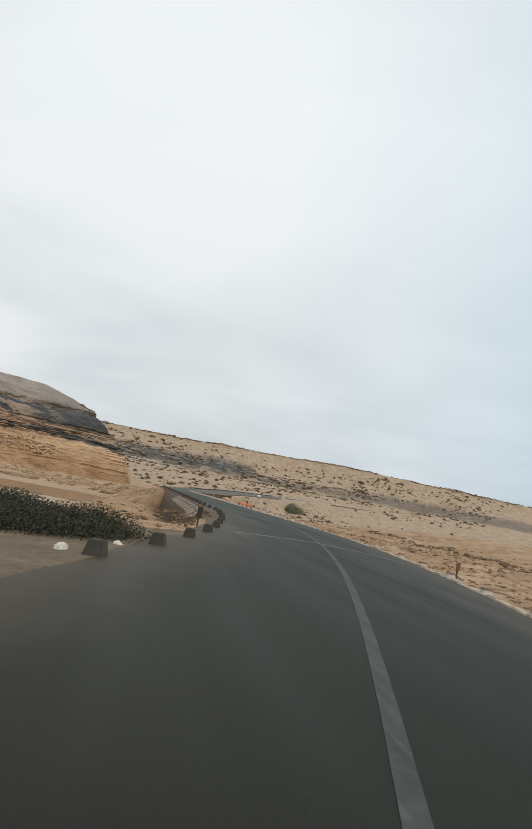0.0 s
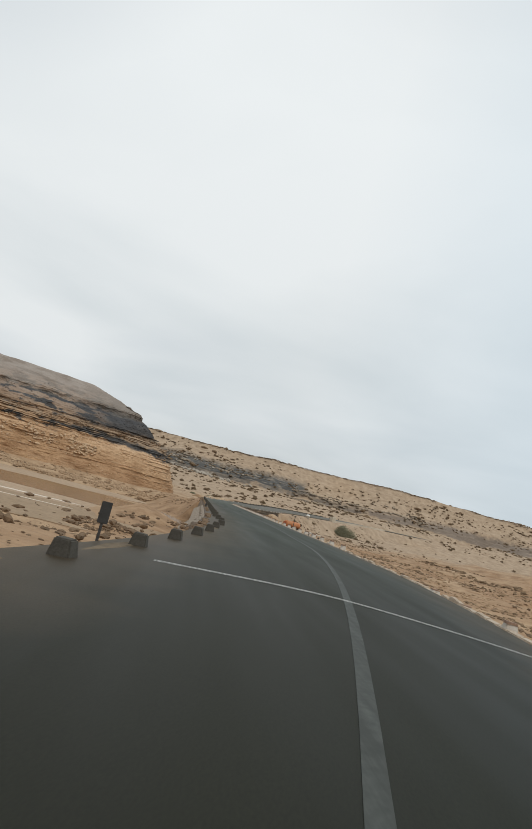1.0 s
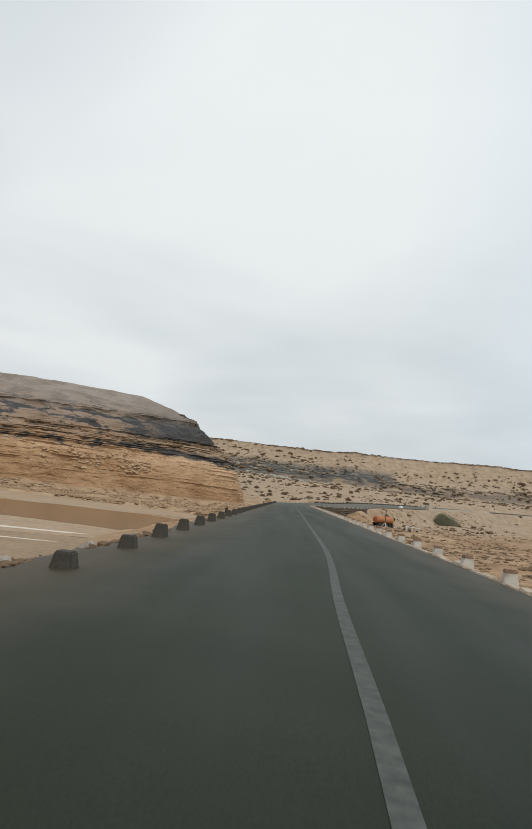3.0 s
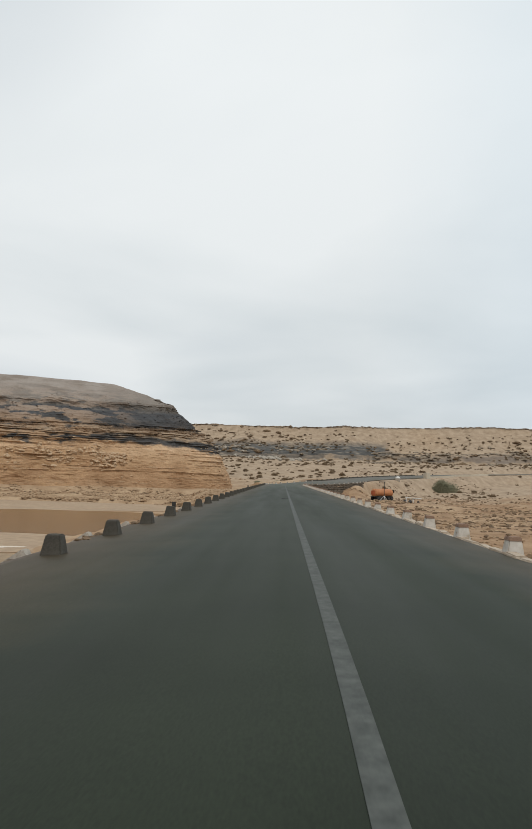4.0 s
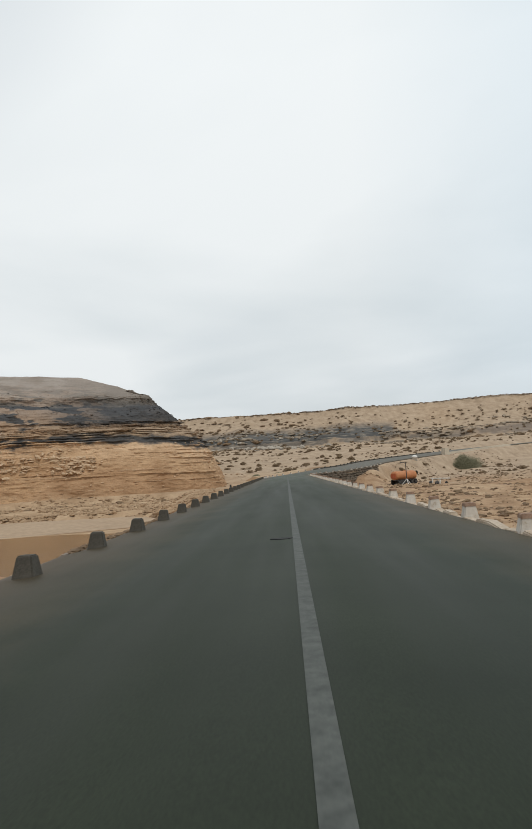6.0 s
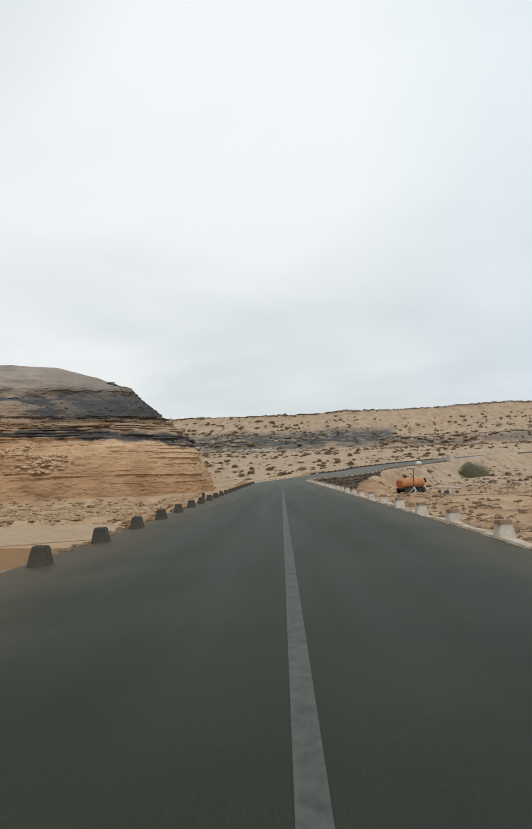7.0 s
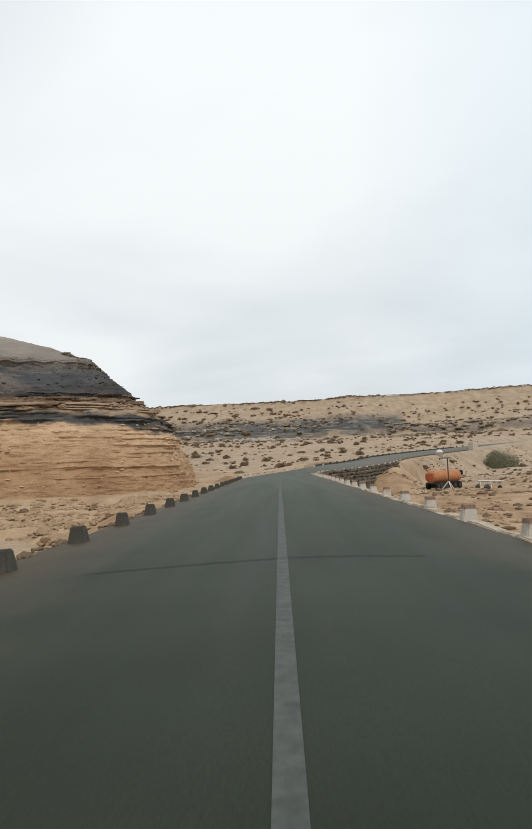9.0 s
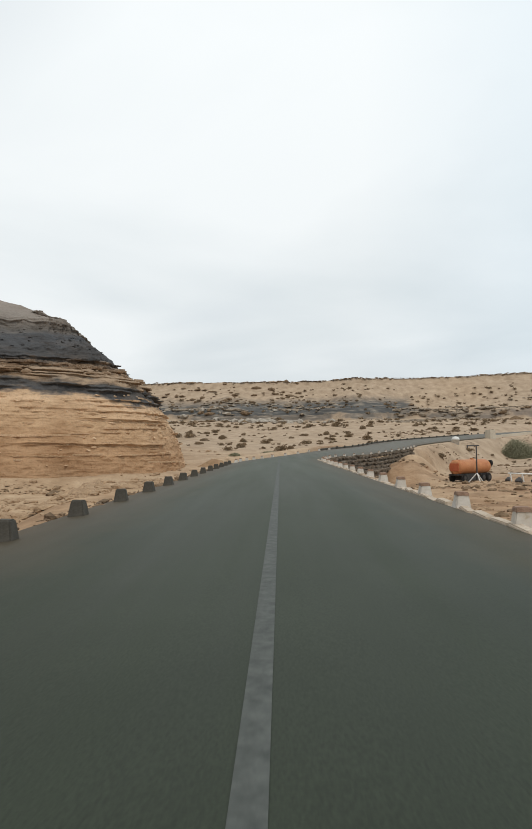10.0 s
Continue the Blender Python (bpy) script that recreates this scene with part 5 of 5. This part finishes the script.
def make_standpipe():
    root = new("filling_pipe")
    tagged(root, "rusty dark standpipe with a horizontal arm", "standpipe")
    bm = bmesh.new()
    add_tube(bm, (0, 0, -0.2), (0, 0, 3.95), 0.075)
    part("pole", bm, M_STEEL, root)
    bm = bmesh.new()
    add_tube(bm, (0.3, 0, 3.92), (-1.05, 0, 3.92), 0.065)
    add_tube(bm, (-1.0, 0, 3.95), (-1.0, 0, 3.7), 0.065)
    part("arm", bm, M_STEEL, root)
    bm = bmesh.new()
    for a in ((-0.8, 0.3), (0.8, 0.3), (0.0, -0.8)):
        add_tube(bm, (a[0], a[1], 0), (0, 0, 1.0), 0.06)
    part("brace", bm, M_WHITEPIPE, root, "white painted brace")
    return root


pipe = make_standpipe()
pipe.matrix_basis = pose(26.9, 71.2, float(ground(26.9, 71.2)), 0, 0, 8) @ Matrix.Scale(1.27, 4)


def make_frame():
    root = new("pipe_trestle")
    tagged(root, "white painted pipe trestle lying on rubble", "pipe trestle")
    for x in (-1.4, 0.2):
        bm = bmesh.new()
        add_tube(bm, (x, -0.4, 0), (x, 0, 1.15), 0.06)
        add_tube(bm, (x, 0.4, 0), (x, 0, 1.15), 0.06)
        part("leg_pair", bm, M_WHITEPIPE, root)
    bm = bmesh.new()
    add_tube(bm, (-1.7, 0, 1.15), (2.3, 0, 0.95), 0.09)
    part("pipe", bm, M_WHITEPIPE, root)
    return root


tr = make_frame()
tr.matrix_basis = pose(36.2, 80.5, float(ground(36.2, 80.5)), 0, 0, 5)
tr.scale = (1.15, 1.15, 1.15)
for k, (x, y, s) in enumerate(((34.0, 79.6, 0.5), (35.4, 79.2, 0.55), (37.8, 79.8, 0.4))):
    bm = rock_mesh("r", 70 + k, 1.1, 2)
    bmesh.ops.scale(bm, vec=(s, s, s), verts=bm.verts)
    ob = tagged(part("boulder", bm, M_STEEL), "black boulder lying beside the pipe trestle", "rock", group="black boulders")
    ob.location = (x, y, float(ground(x, y)) + s * 0.6)

# ---- heap of sand beside the tank trailer ----
def heap(cx, cy, base, rx, ry, high, turn):
    V, F, rings, n = [], [], 22, 56
    c, s = math.cos(math.radians(turn)), math.sin(math.radians(turn))
    for i in range(rings + 1):
        q = i / rings
        for j in range(n):
            a = 6.28318 * j / n
            w = 1 + 0.35 * (float(vnoise(np.float64(2 + math.cos(a) * 1.6), np.float64(3 + math.sin(a) * 1.6), 5)) - 0.5)
            lx, ly = math.cos(a) * rx * q * w, math.sin(a) * ry * q * w
            x, y = cx + lx * c - ly * s, cy + lx * s + ly * c
            h = high * (1 - step01(q, 0.02, 1.0)) ** 0.9
            z = base + h + 0.5 * (1 - q) * (float(vnoise(np.float64(x / 1.5), np.float64(y / 1.5), 9)) - 0.5) + 0.12 * (float(vnoise(np.float64(x * 2), np.float64(y * 2), 4)) - 0.5)
            V.append((x, y, z - 0.9 * step01(q, 0.8, 1.0)))
    for i in range(rings):
        for j in range(n):
            a, b = i * n + j, i * n + (j + 1) % n
            F.append((a, b, b + n, a + n))
    return link_mesh("sand_heap", V, F, M_SAND, smooth=True)


tagged(spread(heap(16.4, 66.5, -2.7, 4.9, 4.2, 2.8, 20)), "heap of loose tan sand beside the tank trailer", "sand heap")

# ---- stepped stone courses below the far bend ----
M_TERRACE = material("dark_dry_stone", plain((0.085, 0.066, 0.05), (0.235, 0.18, 0.13), 1.6, 0.7, 0.05, local=False), 0.95, 0.2)
TERRACE_STONES = []
for k in range(5):
    bm = bmesh.new()
    add_box(bm, 0.62, 1.0, 0.42, pose(0, 0, 0), 0.05, 0.92)
    for v in bm.verts:
        v.co += Vector((vnoise(v.co.x * 4 + k, v.co.y * 3, 4) - 0.5, vnoise(v.co.y * 4, v.co.z * 4 + k, 5) - 0.5, vnoise(v.co.y * 3 + k, v.co.x * 4, 6) - 0.5)) * 0.16
    me = bpy.data.meshes.new("stone")
    bm.to_mesh(me)
    bm.free()
    me.materials.append(M_TERRACE)
    TERRACE_STONES.append(me)
rt = random.Random(23)
for k in range(5):
    o, h = 4.9 + 0.75 * k, -0.35 - 0.44 * k
    course = sweep("stone_terrace", [(o, h + 0.1), (o + 0.42, h + 0.06), (o + 0.42, h - 1.5), (o, h - 1.5)], M_TERRACE, lo=56 + 1.5 * k, hi=112 - 3.0 * k, ripple=0.22)
    tagged(course, "dark dry-stone retaining course below the road", "retaining wall", kind="structure")
    for i in range(1, len(FRAMES)):
        p, r = FRAMES[i]
        if not 56.5 + 1.5 * k < p.y < 111.5 - 3.0 * k:
            continue
        for j in range(2):
            if rt.random() < 0.12:
                continue
            q = p.lerp(FRAMES[i - 1][0], 0.25 + 0.5 * j) + r * (o + 0.36 + rt.gauss(0, 0.07))
            ob = new("stone", TERRACE_STONES[rt.randrange(5)])
            ob.parent = course
            ob.matrix_basis = pose(q.x, q.y, p.z + h + rt.gauss(0, 0.07) - lean(p.y) * o, rt.gauss(0, 4), rt.gauss(0, 5), math.degrees(math.atan2(r.y, r.x)) + rt.gauss(0, 5))
            ob.scale = (rt.uniform(0.8, 1.2), rt.uniform(0.7, 1.3), rt.uniform(0.45, 0.8))

# ---- markers, tower, tank ----
def make_marker(w, h, top, mat, label):
    root = new("road_marker")
    tagged(root, label, "road marker")
    bm = bmesh.new()
    add_tube(bm, (0, 0, -0.3), (0, 0, top - 0.03), 0.03)
    part("pole", bm, M_STEEL, root)
    bm = bmesh.new()
    add_box(bm, w, 0.025, h, pose(0, -0.035, top - h / 2), 0.006)
    part("board", bm, mat, root)
    return root


for x, y, w, h, top, mat, lab, a in ((-7.4, -133.6, 0.21, 0.43, 0.82, M_SIGN, "dark rectangular marker board on a thin pole", 14), (-4.82, -78.75, 0.16, 0.33, 0.46, M_SIGN, "small dark marker board on a short pole", 0),
                                     (-4.74, -23.0, 0.15, 0.36, 0.58, M_SIGN, "small dark marker board on a short pole", 0), (1.1, -139.2, 0.16, 0.26, 0.7, M_REDSIGN, "rusty red marker board on a thin pole", 10)):
    ob = make_marker(w, h, top, mat, lab)
    ob.matrix_basis = pose(x, y, -0.32, 0, 0, a)

bm = bmesh.new()
add_box(bm, 2.4, 2.2, 2.6, pose(0, 0, 0.9), 0.06, 0.9)
for v in bm.verts:
    v.co += Vector((vnoise(v.co.x, v.co.z, 1) - 0.5, 0, vnoise(v.co.y, v.co.x, 2) - 0.5)) * 0.2
tower = tagged(part("masonry_pillar", bm, M_TOWER), "pale plastered masonry pillar beside the road", "pillar")
tower.matrix_basis = pose(58.5, 164.0, float(ground(58.5, 164.0)) - 0.1, 0, 0, 30) @ Matrix.Diagonal((0.95, 0.95, 1.15, 1))
bm = bmesh.new()
bmesh.ops.create_uvsphere(bm, u_segments=20, v_segments=12, radius=0.9)
for v in bm.verts:
    v.co.z = v.co.z * 0.9 + 0.8 if v.co.z > 0 else (0.8 if v.co.z > -0.3 else -0.3)
dome = tagged(part("water_butt", bm, M_WHITEPIPE, smooth=True), "white domed water butt on the sand", "water tank")
dome.matrix_basis = pose(42.5, 140.0, float(ground(42.5, 140.0))) @ Matrix.Scale(1.05, 4)

# pale bank wall above the climbing road
wall_up = sweep("bank_wall", [(4.5, -0.6), (4.95, -0.6), (4.9, 0.3), (4.55, 0.3)], M_TOWER, lo=168, hi=205, ripple=0.2)
tagged(wall_up, "low pale wall above the climbing road", "wall", kind="structure")

# a dark patch on the asphalt
blob("tar_patch", -0.19, -65.2, 0.2, 0.13, 0.1, 0.006, M_JOINT_DARK, "dark tar patch on the asphalt", "road patch", 2, 0.02)
